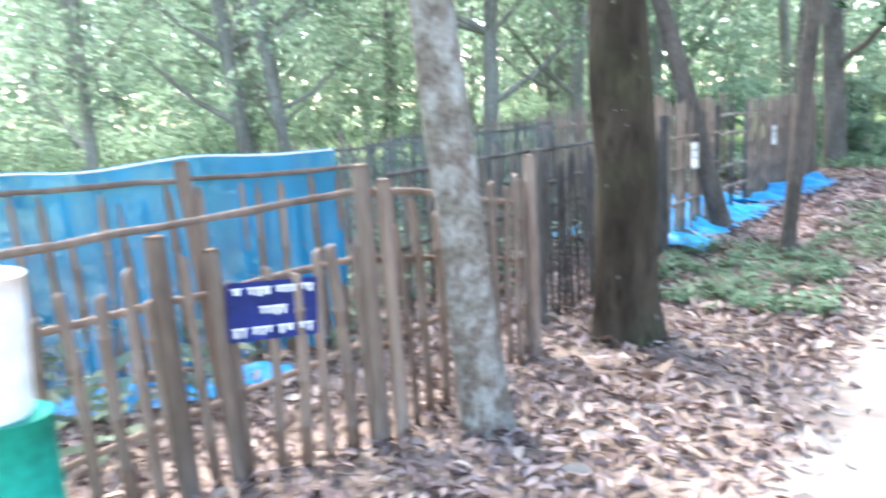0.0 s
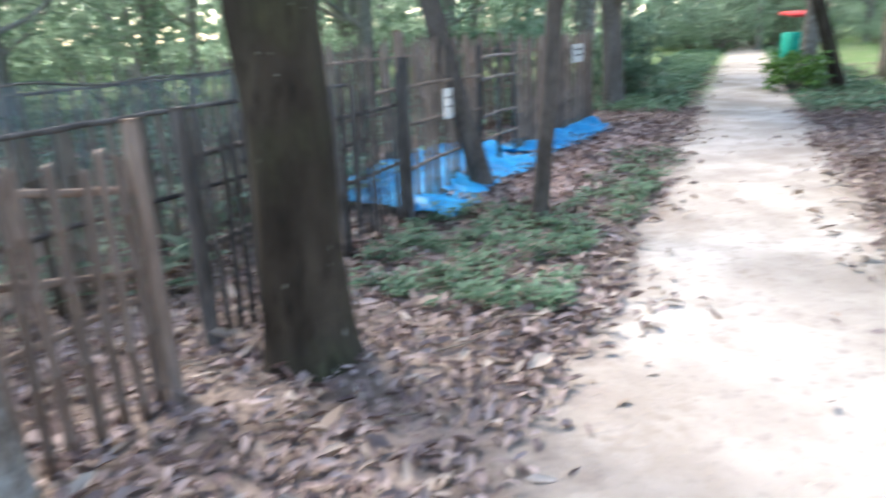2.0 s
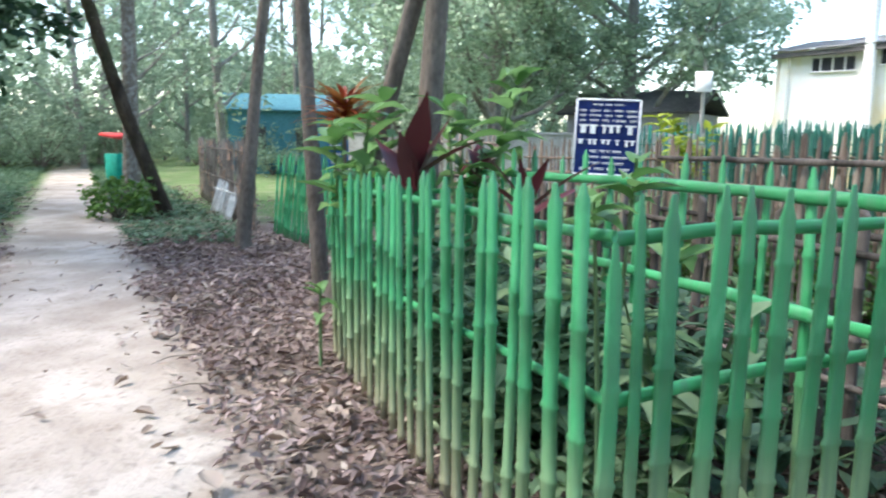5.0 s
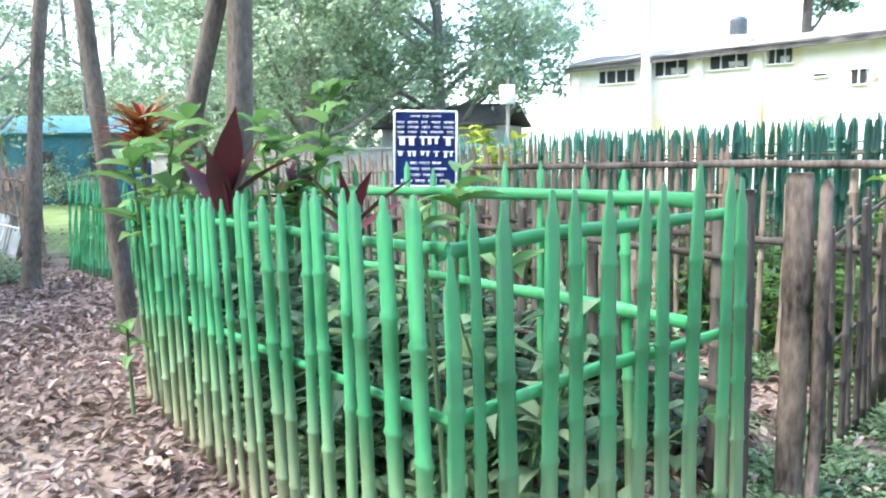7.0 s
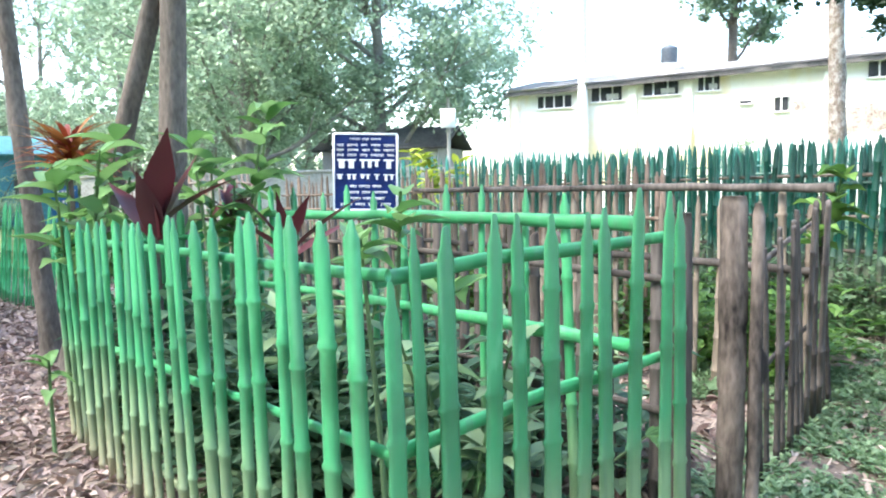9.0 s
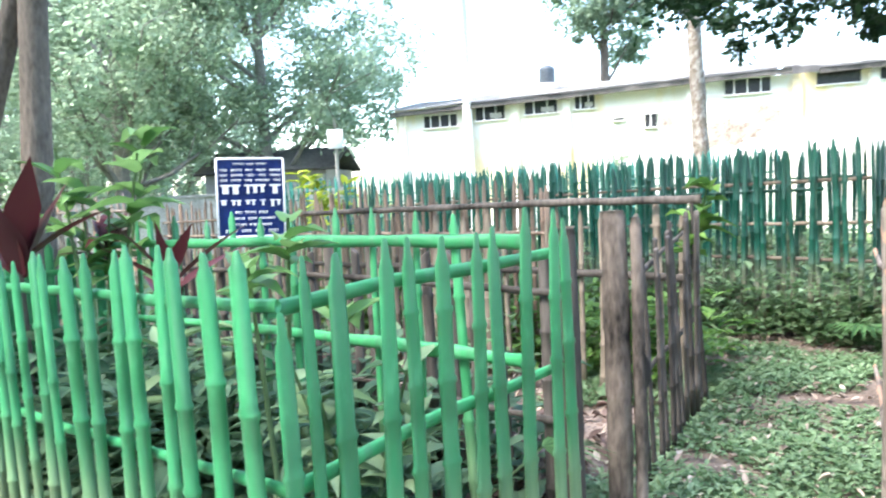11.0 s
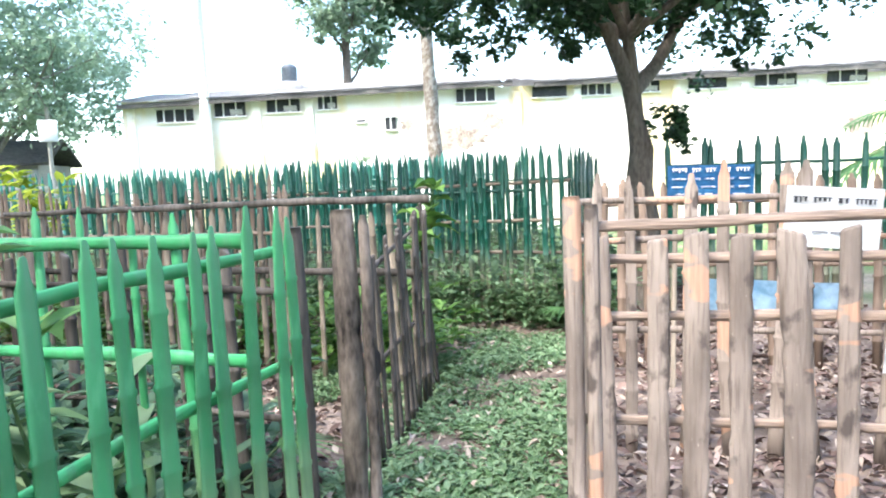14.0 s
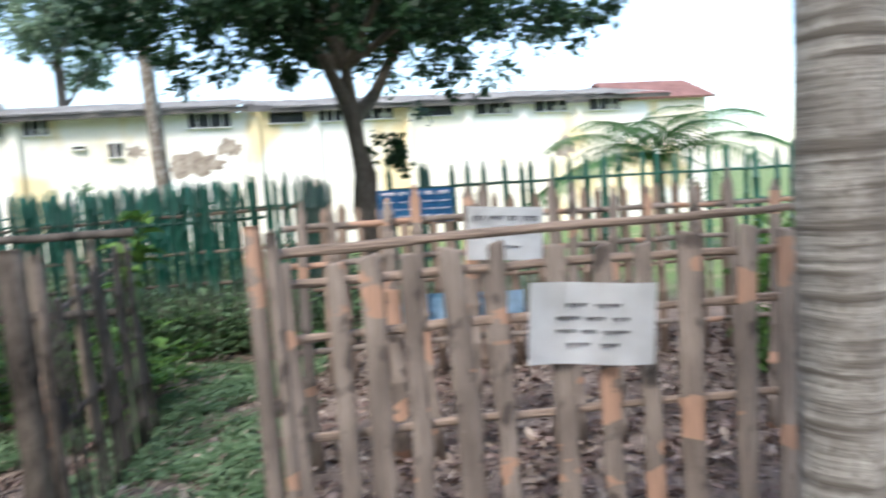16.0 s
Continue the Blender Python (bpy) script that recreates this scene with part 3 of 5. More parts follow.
fence("far dark green bamboo fence before the yellow building", (11.6, -3.4), (16.5, 3.0), 76, (1.88, 1.8), 0.06, "green_dark", [(1.5, 1.4, 0, 1)], 20, "rear grave fences", point=0.1, rough=0.06)
fence("far teal bamboo fence before the yellow building", (13.8, -3.4), (19.0, 6.0), 104, (1.98, 1.92), 0.065, "teal", [(1.6, 1.5, 0, 1)], 21, "rear grave fences", point=0.1, rough=0.06)
fence("pale weathered bamboo fence below the trees", (13.2, 6.6), (16.5, 11.0), 40, (1.7, 1.7), 0.06, "tan", [(1.5, 1.5, 0, 1), (0.9, 0.9, 0, 1)], 211, "rear grave fences", rough=0.1)
# tan enclosure across the grass
TAN = ((0.03, 1.35), (0.076, 1.34), (0.117, 1.36), (0.17, 1.345), (0.23, 1.36), (0.285, 1.37), (0.357, 1.34), (0.42, 1.33), (0.472, 1.32), (0.53, 1.35), (0.597, 1.36), (0.655, 1.33), (0.705, 1.37), (0.76, 1.32), (0.815, 1.36), (0.87, 1.34), (0.925, 1.35), (0.98, 1.33))
fence("weathered tan bamboo fence with split pales", (4.69, 0.92), (2.85, -1.6), 18, (1.37, 1.35), 0.09, "tan", [(1.38, 1.43, 0.0, 1), (1.26, 1.25, 0.02, 1), (1.05, 1.05, 0.02, 1), (0.66, 0.65, -0.01, 1)], 22, "tan grave enclosure", point=0.012, flat=True, front=1, radius=0.02, skew=0.02, rail_mat="lath", posts=((-0.01, 1.5, 0.036), (0.012, 1.47, 0.028)), spots=TAN)
fence("weathered tan bamboo fence along the grass", (4.74, 0.88), (5.85, 0.2), 5, (1.46, 1.4), 0.08, "tan", [(1.2, 1.2, 0, 1), (0.64, 0.64, 0, 1)], 23, "tan grave enclosure", point=0.02, flat=True)
fence("brown bamboo fence at the rear of the tan enclosure", (5.85, 0.2), (3.9, -2.3), 14, (1.58, 1.52), 0.08, "tan", [(1.42, 1.38, 0, 1), (1.2, 1.2, 0, 1), (0.7, 0.7, 0, 1)], 24, "tan grave enclosure", point=0.08, flat=True, rough=0.06)
fence("dark green bamboo fence behind the tan enclosure", (8.6, -2.7), (4.9, -7.4), 30, (1.86, 1.82), 0.075, "green_dark", [(1.6, 1.55, 0, 1), (1.2, 1.2, 0, 1)], 25, "rear grave fences", point=0.1)
fence("brown bamboo fence of the next grave", (7.4, -0.9), (5.2, -3.9), 20, (1.5, 1.5), 0.075, "brown", [(1.3, 1.3, 0, 1), (0.8, 0.8, 0, 1)], 251, "rear grave fences", point=0.05)
# enclosures along the path
fence("brown bamboo fence with crooked branch rails", (-2.2, 2.0), (-0.26, 3.0), 19, (0.88, 0.98), 0.05, "brown", [(1.02, 1.19, 0, 1.0), (0.7, 0.9, 0, 1), (0.2, 0.52, 0.3, 1)], 31, "brown grave enclosure", posts=((0.6, 1.1, 0.042), (0.69, 1.02, 0.034), (0.985, 1.29, 0.04), (1.03, 1.22, 0.036)), point=0.02, front=1, rough=0.09)
fence("brown bamboo fence behind the two near trees", (-0.24, 3.03), (0.54, 4.05), 12, (1.02, 1.1), 0.05, "brown", [(1.17, 0.92, 0, 1.05), (0.86, 0.58, 0, 1.05), (0.45, 0.5, 0, 1)], 32, "brown grave enclosure", posts=((1.0, 1.21, 0.038),), point=0.03, front=1, rough=0.06)
fence("blackened bamboo fence behind the thick tree", (0.66, 4.56), (2.08, 6.62), 27, (1.1, 1.16), 0.042, "dark", [(0.95, 0.95, 0, 1), (0.5, 0.5, 0, 1)], 33, "brown grave enclosure", posts=((0.0, 1.2, 0.036), (1.0, 1.3, 0.05)), rough=0.06)
fence("grey bamboo fence of the rear row with a dark rail", (-0.4, 5.0), (1.75, 7.75), 26, (1.12, 1.15), 0.055, "grey", [(1.05, 1.05, 0, 1), (0.5, 0.5, 0, 1)], 34, "rear brown fences", rail_mat="dark", rough=0.06, front=-1)
fence("bamboo fence hung with blue net", (-3.6, 3.45), (-0.45, 4.5), 26, (1.15, 1.15), 0.05, "brown", [(1.18, 1.18, 0, 1)], 35, "rear brown fences", front=-1)
fence("brown bamboo fence beside the blue plastic sheet", (2.1, 6.75), (3.15, 8.15), 11, (1.42, 1.42), 0.055, "brown", [(1.06, 1.04, -0.3, 1), (0.76, 0.71, 0, 1), (0.4, 0.4, 0, 1)], 36, "sheeted grave enclosure", front=-1, rough=0.06, posts=((0.0, 1.5, 0.035),))
fence("close-set brown bamboo fence with white notices", (3.95, 9.2), (5.95, 11.35), 34, (1.36, 1.38), 0.065, "brown", [(1.2, 1.2, 0, 1), (0.6, 0.6, 0, 1)], 37, "sheeted grave enclosure", front=1, rough=0.04)
fence("brown bamboo fence at the back of the sheeted enclosure", (1.1, 7.7), (4.9, 12.1), 46, (1.4, 1.4), 0.055, "brown", [(1.2, 1.2, 0, 1), (0.6, 0.6, 0, 1)], 371, "sheeted grave enclosure", rough=0.08)
fence("grey bamboo fence among the far graves", (-2.0, 6.5), (2.5, 12.5), 46, (1.25, 1.3), 0.055, "grey", [(1.1, 1.1, 0, 1)], 372, "rear brown fences", rough=0.08)
fence("dark bamboo fence beyond the sheeted graves", (0.5, 11.5), (5.5, 16.5), 46, (1.3, 1.35), 0.06, "grey", [(1.15, 1.15, 0, 1)], 373, "rear brown fences", rough=0.1)
fence("green bamboo panel leaning beside the path", (10.0, 7.75), (11.45, 9.95), 22, (1.3, 1.3), 0.05, "green_panel", [(1.0, 1.0, 0, 1), (0.5, 0.5, 0, 1)], 38, "far green fence", lean=0.1, front=-1)
fence("pale brown bamboo fence beyond the green panel", (11.3, 10.2), (16.0, 16.2), 50, (1.5, 1.5), 0.06, "tan", [(1.3, 1.3, 0, 1), (0.7, 0.7, 0, 1)], 39, "far brown fences", rough=0.06)
fence("low whitish bamboo fence leaning by the far tree", (12.3, 11.7), (13.5, 13.4), 14, (0.75, 0.75), 0.05, "white", [(0.5, 0.5, 0, 1)], 40, "far brown fences", lean=0.3)
fence("green bamboo fence among the far bushes", (7.4, 13.9), (9.2, 15.4), 12, (1.6, 1.6), 0.08, "green_dark", [(1.3, 1.3, 0, 1)], 401, "far green fence")


# ---- gates, posts, nets and sheets ----
def post(label, at, height, radius, mat, seed, lean=(0, 0), name="fence_post", category="post", squash=0.8, split=None):
    rng = random.Random(seed)
    ob = thing(name, (at[0], at[1], ground_z(*at)), label, category)
    bm = bmesh.new()
    zs = [-0.04, 0.12, 0.3, 0.32, 0.6, 0.62, 0.9, 0.92, height - 0.03, height]
    tube(bm, [(lean[0] * z, lean[1] * z, z) for z in zs], [radius * k for k in (1.0, 0.98, 1.0, 1.1, 0.96, 1.08, 0.95, 1.06, 0.97, 0.86)], 11, squash=squash, wobble=0.24)
    part("stem", bm, M[mat], ob)
    if split:
        bm = bmesh.new()
        tube(bm, [(split[0] * k, split[1] * k, z) for z, k in ((-0.04, 0.92), (0.3, 1.0), (0.7, 0.97), (1.1, 1.03), (height - 0.08, 1.0), (height - 0.03, 0.98))], [radius * k for k in (0.5, 0.46, 0.44, 0.46, 0.42, 0.2)], 8, wobble=0.3)
        part("split_piece", bm, M[mat], ob, "split-off sliver of charred bamboo")
        bm = bmesh.new()
        tube(bm, [(0.0, -0.1, 0.62), (0.0, -0.118, 0.68), (0.0, -0.12, 0.76), (0.0, -0.1, 0.82)], [0.012, 0.03, 0.028, 0.01], 8, wobble=0.3)
        part("burnt_knot", bm, M["dark"], ob, "burnt black stub on the post")
    return ob


post("stout charred bamboo post at the corner of the enclosure", (5.72, 1.54), 1.46, 0.06, "charred", 1, (0.015, 0.0), squash=0.95, split=(-0.022, -0.088))
def big_leaf(label, at, turn, length, mat, seed):
    """One large dry leaf lying curled on the ground."""
    rng = random.Random(seed)
    n, vs, fs = 9, [], []
    for i in range(n + 1):
        f = i / n
        w = length * 0.3 * math.sin(min(1, f * 1.05 + 0.03) * math.pi) ** 0.7
        for side in (-1, -0.5, 0, 0.5, 1):
            vs.append((f * length, side * w, 0.02 + abs(side) ** 2 * w * 0.5 + 0.15 * length * (f - 0.4) ** 2 + rng.uniform(0, 0.006)))
    for i in range(n):
        for k in range(4):
            a = i * 5 + k
            fs.append((a, a + 1, a + 6, a + 5))
    ob = new("fallen_leaf", raw("fallen_leaf", vs, fs, M[mat], True))
    ob.location, ob.rotation_euler = (at[0], at[1], ground_z(*at) + 0.03), (0.1, -0.12, turn)
    tagged(ob, label, "leaf")


big_leaf("large orange-brown dry leaf lying among the weeds", (9.3, -0.5), -0.9, 0.24, "litter_pale", 1)
big_leaf("pale green fallen leaf on the edge of the path", (2.05, 3.72), 0.4, 0.15, "litter_pale", 2)
big_leaf("pale dry leaf lying on the edge of the path", (2.62, 4.62), 2.0, 0.15, "litter_pale", 3)
big_leaf("pale dry leaf lying beside the trodden path", (4.55, 4.5), 1.2, 0.17, "litter_pale", 4)
post("dark bamboo post beside the green fence", (5.25, 1.85), 1.42, 0.045, "dark", 2, (0.02, 0))
post("short pale stake in the grass", (6.08, 1.4), 0.16, 0.022, "tan", 5)
post("brown bamboo post leaning beside the blue net fence", (-0.95, 2.95), 1.35, 0.035, "brown", 6, (-0.06, 0.0))


def gate():
    a, b = Vector((3.2, 8.25)), Vector((3.88, 9.1))
    ln = (b - a).length
    ob = thing("gate", (a.x, a.y, 0), "dark wooden slatted gate standing shut in the bamboo fence", "gate")
    ob.rotation_euler = (0, 0, math.atan2(b.y - a.y, b.x - a.x))
    rng = random.Random(3)
    for f in (0, 0.5, 1.0):
        bm = bmesh.new()
        slab(bm, (0.05, 0.04, 1.3), Matrix.Translation((f * ln, 0, 0.68)), 0.006)
        part("upright", bm, M["dark"], ob)
    for z in (0.35, 0.6, 0.98, 1.2):
        rail(ob, (0, -0.03, z), (ln, -0.03, z), 0.018, M["tan"], rng)


gate()


def sheet(name, label, category, a, b, offset, across, up, mat, seed, cols=70, rows=14, amp=0.05, vertical=False, thickness=0.0):
    """A loose sheet from a to b, flat on the ground or hanging."""
    a, b = Vector(a), Vector(b)
    d = (b - a).normalized()
    side = Vector((d.y, -d.x))
    ln = (b - a).length
    vs, fs = [], []
    for i in range(cols):
        f = i / (cols - 1)
        for j in range(rows):
            g = j / (rows - 1)
            w = noise.noise(Vector((f * ln * 2.2, g * 3.0, seed))) + 0.5 * noise.noise(Vector((f * ln * 6, g * 7, seed + 3)))
            if vertical:
                q = a + d * ln * f + side * (offset + amp * math.sin(f * ln * 16 + 2 * w) * (0.3 + 0.7 * (1 - g)) + amp * 0.6 * w)
                z = 0.03 + (up + 0.05 * noise.noise(Vector((f * ln * 1.5, 0, seed)))) * g
            else:
                edge = 0.16 * noise.noise(Vector((f * ln * 1.3, 5 if g > 0.5 else 9, seed)))
                q = a + d * ln * f + side * (offset + edge * abs(2 * g - 1) + across * g)
                z = ground_z(q.x, q.y) + 0.02 + amp * (0.6 + w) * (0.4 + min(1, 4 * g * (1 - g)))
            vs.append((q.x, q.y, max(z, 0.012 + ground_z(q.x, q.y))))
    for i in range(cols - 1):
        for j in range(rows - 1):
            k = i * rows + j
            fs.append((k, k + 1, k + rows + 1, k + rows))
    ob = thing(name, (0, 0, 0), label, category)
    for k, (lo, hi) in enumerate(((0, cols // 2), (cols // 2, cols - 1))):
        piece = raw("panel", vs[lo * rows:(hi + 1) * rows], [f for f in [(q, q + 1, q + rows + 1, q + rows) for q in [i * rows + j for i in range(hi - lo) for j in range(rows - 1)]]], M[mat], True)
        part("panel", piece, None, ob)
    if vertical:
        bm = bmesh.new()
        tube(bm, [Vector(vs[i * rows + rows - 1]) + Vector((0, 0, -0.012)) for i in range(0, cols, 3)], [0.006] * len(range(0, cols, 3)), 5)
        part("hem_cord", bm, M["white" if mat == "blue_net" else "dark"], ob)
    return ob


sheet("blue_net", "bright blue net hung along the bamboo fence", "net", (-3.6, 3.45), (-0.62, 4.45), 0.012, 0, 1.27, "blue_net", 2, 260, 12, 0.032, True)
sheet("grey_net", "dusty grey net hung along the bamboo fence", "net", (-0.6, 4.46), (1.4, 7.0), -0.3, 0, 1.25, "grey_net", 4, 90, 10, 0.02, True)
sheet("plastic_sheet", "crumpled bright blue plastic sheet spread under the fence", "plastic sheet", (2.05, 6.7), (3.9, 9.15), -1.3, 1.75, 0, "tarp", 5, 110, 40, 0.1)
sheet("plastic_sheet", "crumpled bright blue plastic sheet at the foot of the fence", "plastic sheet", (3.8, 8.95), (5.75, 10.95), -0.5, 0.95, 0, "tarp", 8, 80, 26, 0.09)
sheet("plastic_sheet", "pale blue plastic sheet lying inside the netted fence", "plastic sheet", (-2.6, 3.3), (-0.9, 3.9), -0.2, 0.35, 0, "tarp", 9, 40, 10, 0.05)


# ---- signs ----
def sign(label, centre, facing, width, height, board, ink, lines, tilt=0.0, roll=0.0, stake=None, bend=0.0, frame_mat=None, name="sign_board", category="sign"):
    """A flat board with bars for its lines of writing: (height as a share, bar height, share of the width, words)."""
    ob = thing(name, centre, label, category)
    ob.rotation_euler = (tilt, roll, facing)
    rng = random.Random(int(width * 1000) + len(lines))
    bm = bmesh.new()
    n = 10
    rows = [[bm.verts.new((width * (i / n - 0.5), bend * math.sin(i / n * 6.0), s * height / 2)) for i in range(n + 1)] for s in (-1, 1)]
    for i in range(n):
        bm.faces.new((rows[0][i], rows[0][i + 1], rows[1][i + 1], rows[1][i]))
    bmesh.ops.solidify(bm, geom=bm.faces[:], thickness=-0.005)
    part("board", bm, M[board], ob, smooth=False)
    if frame_mat:
        for sx, sz, w, h in ((0, 1, width, 0.012), (0, -1, width, 0.012), (1, 0, 0.012, height), (-1, 0, 0.012, height)):
            bm = bmesh.new()
            slab(bm, (w, 0.012, h), Matrix.Translation((sx * width / 2, 0, sz * height / 2)), 0.002)
            part("frame_strip", bm, M[frame_mat], ob)
    for z, h, share, words in lines:
        x, total = -share * width / 2, share * width
        gap = total * 0.06
        cuts = [rng.uniform(0.6, 1.4) for _ in range(words)]
        unit = (total - gap * (words - 1)) / sum(cuts)
        for c in cuts:
            bm = bmesh.new()
            w = c * unit
            k = max(1, int(w / (h * 0.62)))
            slab(bm, (w, 0.002, h * 0.16), Matrix.Translation((x + w / 2, -0.008 + bend * math.sin(((x + w / 2) / width + 0.5) * 6.0), z * height + h * 0.42)))
            for q in range(k):
                hh = h * rng.uniform(0.55, 0.95)
                slab(bm, (w / k * rng.uniform(0.3, 0.62), 0.002, hh), Matrix.Translation((x + (q + 0.5) * w / k, -0.0078 + bend * math.sin(((x + w / 2) / width + 0.5) * 6.0), z * height + h * 0.42 - hh / 2)))
            x += w + gap
            part("word", bm, M[ink], ob, smooth=False)
    if stake:
        for sx in stake[1]:
            bm = bmesh.new()
            tube(bm, [(sx * width, 0.022, -centre[2] - 0.02), (sx * width, 0.022, -0.2), (sx * width, 0.022, height * 0.42)], [0.018, 0.017, 0.015], 8)
            part("stake", bm, M[stake[0]], ob)
    return ob


sign("navy blue enamel sign with white lettering above the green fence", (6.44, 3.32, 1.6), math.atan2(-0.34, 0.08), 0.35, 0.42, "navy", "ink",
     [(0.43, 0.012, 0.5, 3), (0.35, 0.014, 0.92, 5), (0.285, 0.014, 0.92, 5), (0.22, 0.014, 0.9, 5), (0.1, 0.058, 0.9, 3), (-0.07, 0.036, 0.92, 5), (-0.19, 0.016, 0.5, 3), (-0.27, 0.016, 0.7, 3), (-0.35, 0.016, 0.6, 3), (-0.43, 0.018, 0.8, 4)],
     roll=0.03, stake=("grey", (-0.35, 0.35)), frame_mat="ink")
sign("blue sign with white lettering tied to the brown fence", (-0.66, 2.76, 0.74), math.atan2(1.0, 1.94), 0.37, 0.245, "navy", "ink",
     [(0.33, 0.04, 0.9, 4), (0.0, 0.04, 0.3, 1), (-0.34, 0.04, 0.9, 4)], roll=0.08)
sign("white paper notice tied to the tan fence and buckled", (3.92, -0.035, 1.03), math.atan2(2.56, 1.87) + math.pi + 0.0, 0.5, 0.32, "white", "black_ink",
     [(0.22, 0.016, 0.42, 2), (0.06, 0.016, 0.55, 3), (-0.1, 0.016, 0.55, 3), (-0.26, 0.016, 0.4, 2)], roll=0.08, bend=0.022)
sign("white cloth notice with black lettering on the rear tan fence", (5.0, -0.73, 1.31), math.atan2(2.5, 1.95) + math.pi, 0.43, 0.3, "white", "black_ink",
     [(0.28, 0.03, 0.85, 4), (0.0, 0.014, 0.5, 3), (-0.25, 0.014, 0.4, 2)], roll=0.08, bend=0.006)
sign("blue sign with white lettering behind the tan fence", (6.33, -1.2, 1.47), math.atan2(2.5, 1.95) + math.pi, 0.56, 0.25, "sky_blue", "ink",
     [(0.36, 0.03, 0.9, 5), (0.12, 0.012, 0.9, 5), (-0.1, 0.012, 0.9, 5), (-0.3, 0.012, 0.8, 5)], roll=0.02, stake=("grey", (-0.4, 0.4)))
sign("small blue board standing at the end of the green fence", (8.6, 6.67, 1.4), math.atan2(-0.5, 0.3), 0.22, 0.3, "sky_blue", "ink", [(0.3, 0.03, 0.8, 3), (0.0, 0.03, 0.8, 3), (-0.3, 0.03, 0.7, 3)], stake=("grey", (0,)))
for c, w, h, lab in (((2.6, 7.4, 0.85), 0.17, 0.27, "white notice tied to the brown fence"), ((4.49, 9.76, 0.85), 0.17, 0.26, "small white notice on the close-set fence"), ((5.3, 10.62, 1.1), 0.5, 0.25, "white notice on the fence beyond the blue sheet")):
    sign(lab, (c[0] + 0.04, c[1] - 0.03, c[2]), math.atan2(1.1, 1.0), w, h, "white", "black_ink", [(0.2, 0.02, 0.6, 2), (-0.1, 0.02, 0.6, 2)])

sign("crumpled faded blue plastic sheet tied behind the rear tan fence", (5.27, -0.62, 0.89), math.atan2(2.5, 1.95) + math.pi, 0.72, 0.17, "tarp_pale", "ink", [], roll=0.03, bend=0.02, name="plastic_sheet", category="plastic sheet")


# ---- leaves, herbs and plants ----
def strap(vs, fs, base, way, length, width, droop, segs=5, fold=0.2):
    """A long folded leaf that arches over."""
    way = way.normalized()
    side = way.cross(Vector((0, 0, 1)))
    side = side.normalized() if side.length > 0.05 else Vector((1, 0, 0))
    i = len(vs)
    for k in range(segs + 1):
        f = k / segs
        p = base + way * length * f + Vector((0, 0, -droop * length * f * f))
        w = width * (0.25 + 0.75 * math.sin(min(1, f * 1.25 + 0.12) * math.pi * 0.8)) * (1 - f ** 2.4)
        up = Vector((0, 0, fold * w))
        vs += [p + side * w * 0.5 + up, p, p - side * w * 0.5 + up]
        if k:
            a, b = i + 3 * (k - 1), i + 3 * k
            fs += [(a, a + 1, b + 1, b), (a + 1, a + 2, b + 2, b + 1)]


def scatter(name, label, category, spots, mat, size, seed, kind="stuff", flat=True):
    rng = random.Random(seed)
    vs, fs = [], []
    for x, y, z in spots:
        a = rng.uniform(0, 6.28)
        tilt = rng.uniform(-0.45, 0.5) if flat else rng.uniform(-0.8, 0.8)
        axis = Vector((math.cos(a), math.sin(a), tilt)).normalized()
        nrm = Vector((rng.uniform(-0.7, 0.7), rng.uniform(-0.7, 0.7), 1)).normalized()
        s = size * rng.uniform(0.55, 1.35)
        leaf_verts(vs, fs, Vector((x, y, ground_z(x, y) + z)), axis, nrm, s, s * rng.uniform(0.24, 0.52), rng.uniform(0.0, 0.7), rng.uniform(-0.35, 0.5))
    return tagged(new(name, raw(name, vs, fs, M[mat], True)), label, category, kind=kind)


def litter_spots():
    rng = random.Random(77)
    dense, pale = [], []
    while len(dense) < 46000:
        near = rng.random() < 0.72
        s = rng.uniform(-4.5, 10) if near else rng.uniform(-8, 22)
        w = rng.uniform(-4.2, 4.5)
        x, y = along(s, w)
        edge_l = -0.82 + 0.3 * noise.noise(Vector((s * 0.7, 1, 0)))
        edge_r = 0.82 + 0.3 * noise.noise(Vector((s * 0.7, 9, 0)))
        if edge_l < w < edge_r:
            d = min(w - edge_l, edge_r - w)
            if rng.random() > 0.55 * math.exp(-d / 0.11) + 0.003:
                continue
        elif w > 2.9 and rng.random() < 0.6:
            continue
        if rng.random() < 0.25 + 0.5 * noise.noise(Vector((x * 1.1, y * 1.1, 2))):
            continue
        if x > 5.4 and y < 1.6:
            continue
        (pale if rng.random() < (0.6 if edge_l + 0.15 < w < edge_r - 0.15 else 0.09) else dense).append((x, y, rng.uniform(0.008, 0.045)))
    return dense, pale


DENSE, PALE = litter_spots()
scatter("leaf_litter", "reddish-brown dry fallen leaves covering the verges", "leaf litter", DENSE, "litter", 0.078, 1)
scatter("leaf_litter", "pale curled dry leaves lying on top of the litter", "leaf litter", PALE, "litter_pale", 0.105, 2)
_r = random.Random(21)
scatter("leaf_litter", "dry brown leaves lying inside the grave enclosures", "leaf litter",
        [(x, y, _r.uniform(0.008, 0.04)) for x, y in ((_r.uniform(2.6, 10.5), _r.uniform(-4.5, 5.5)) for _ in range(16000)) if path_side(x, y) > 2.2 and not (y < 2.2 - 0.62 * (x - 5.0) and y > 1.2 - 0.72 * (x - 4.55))], "litter_dark", 0.085, 3)
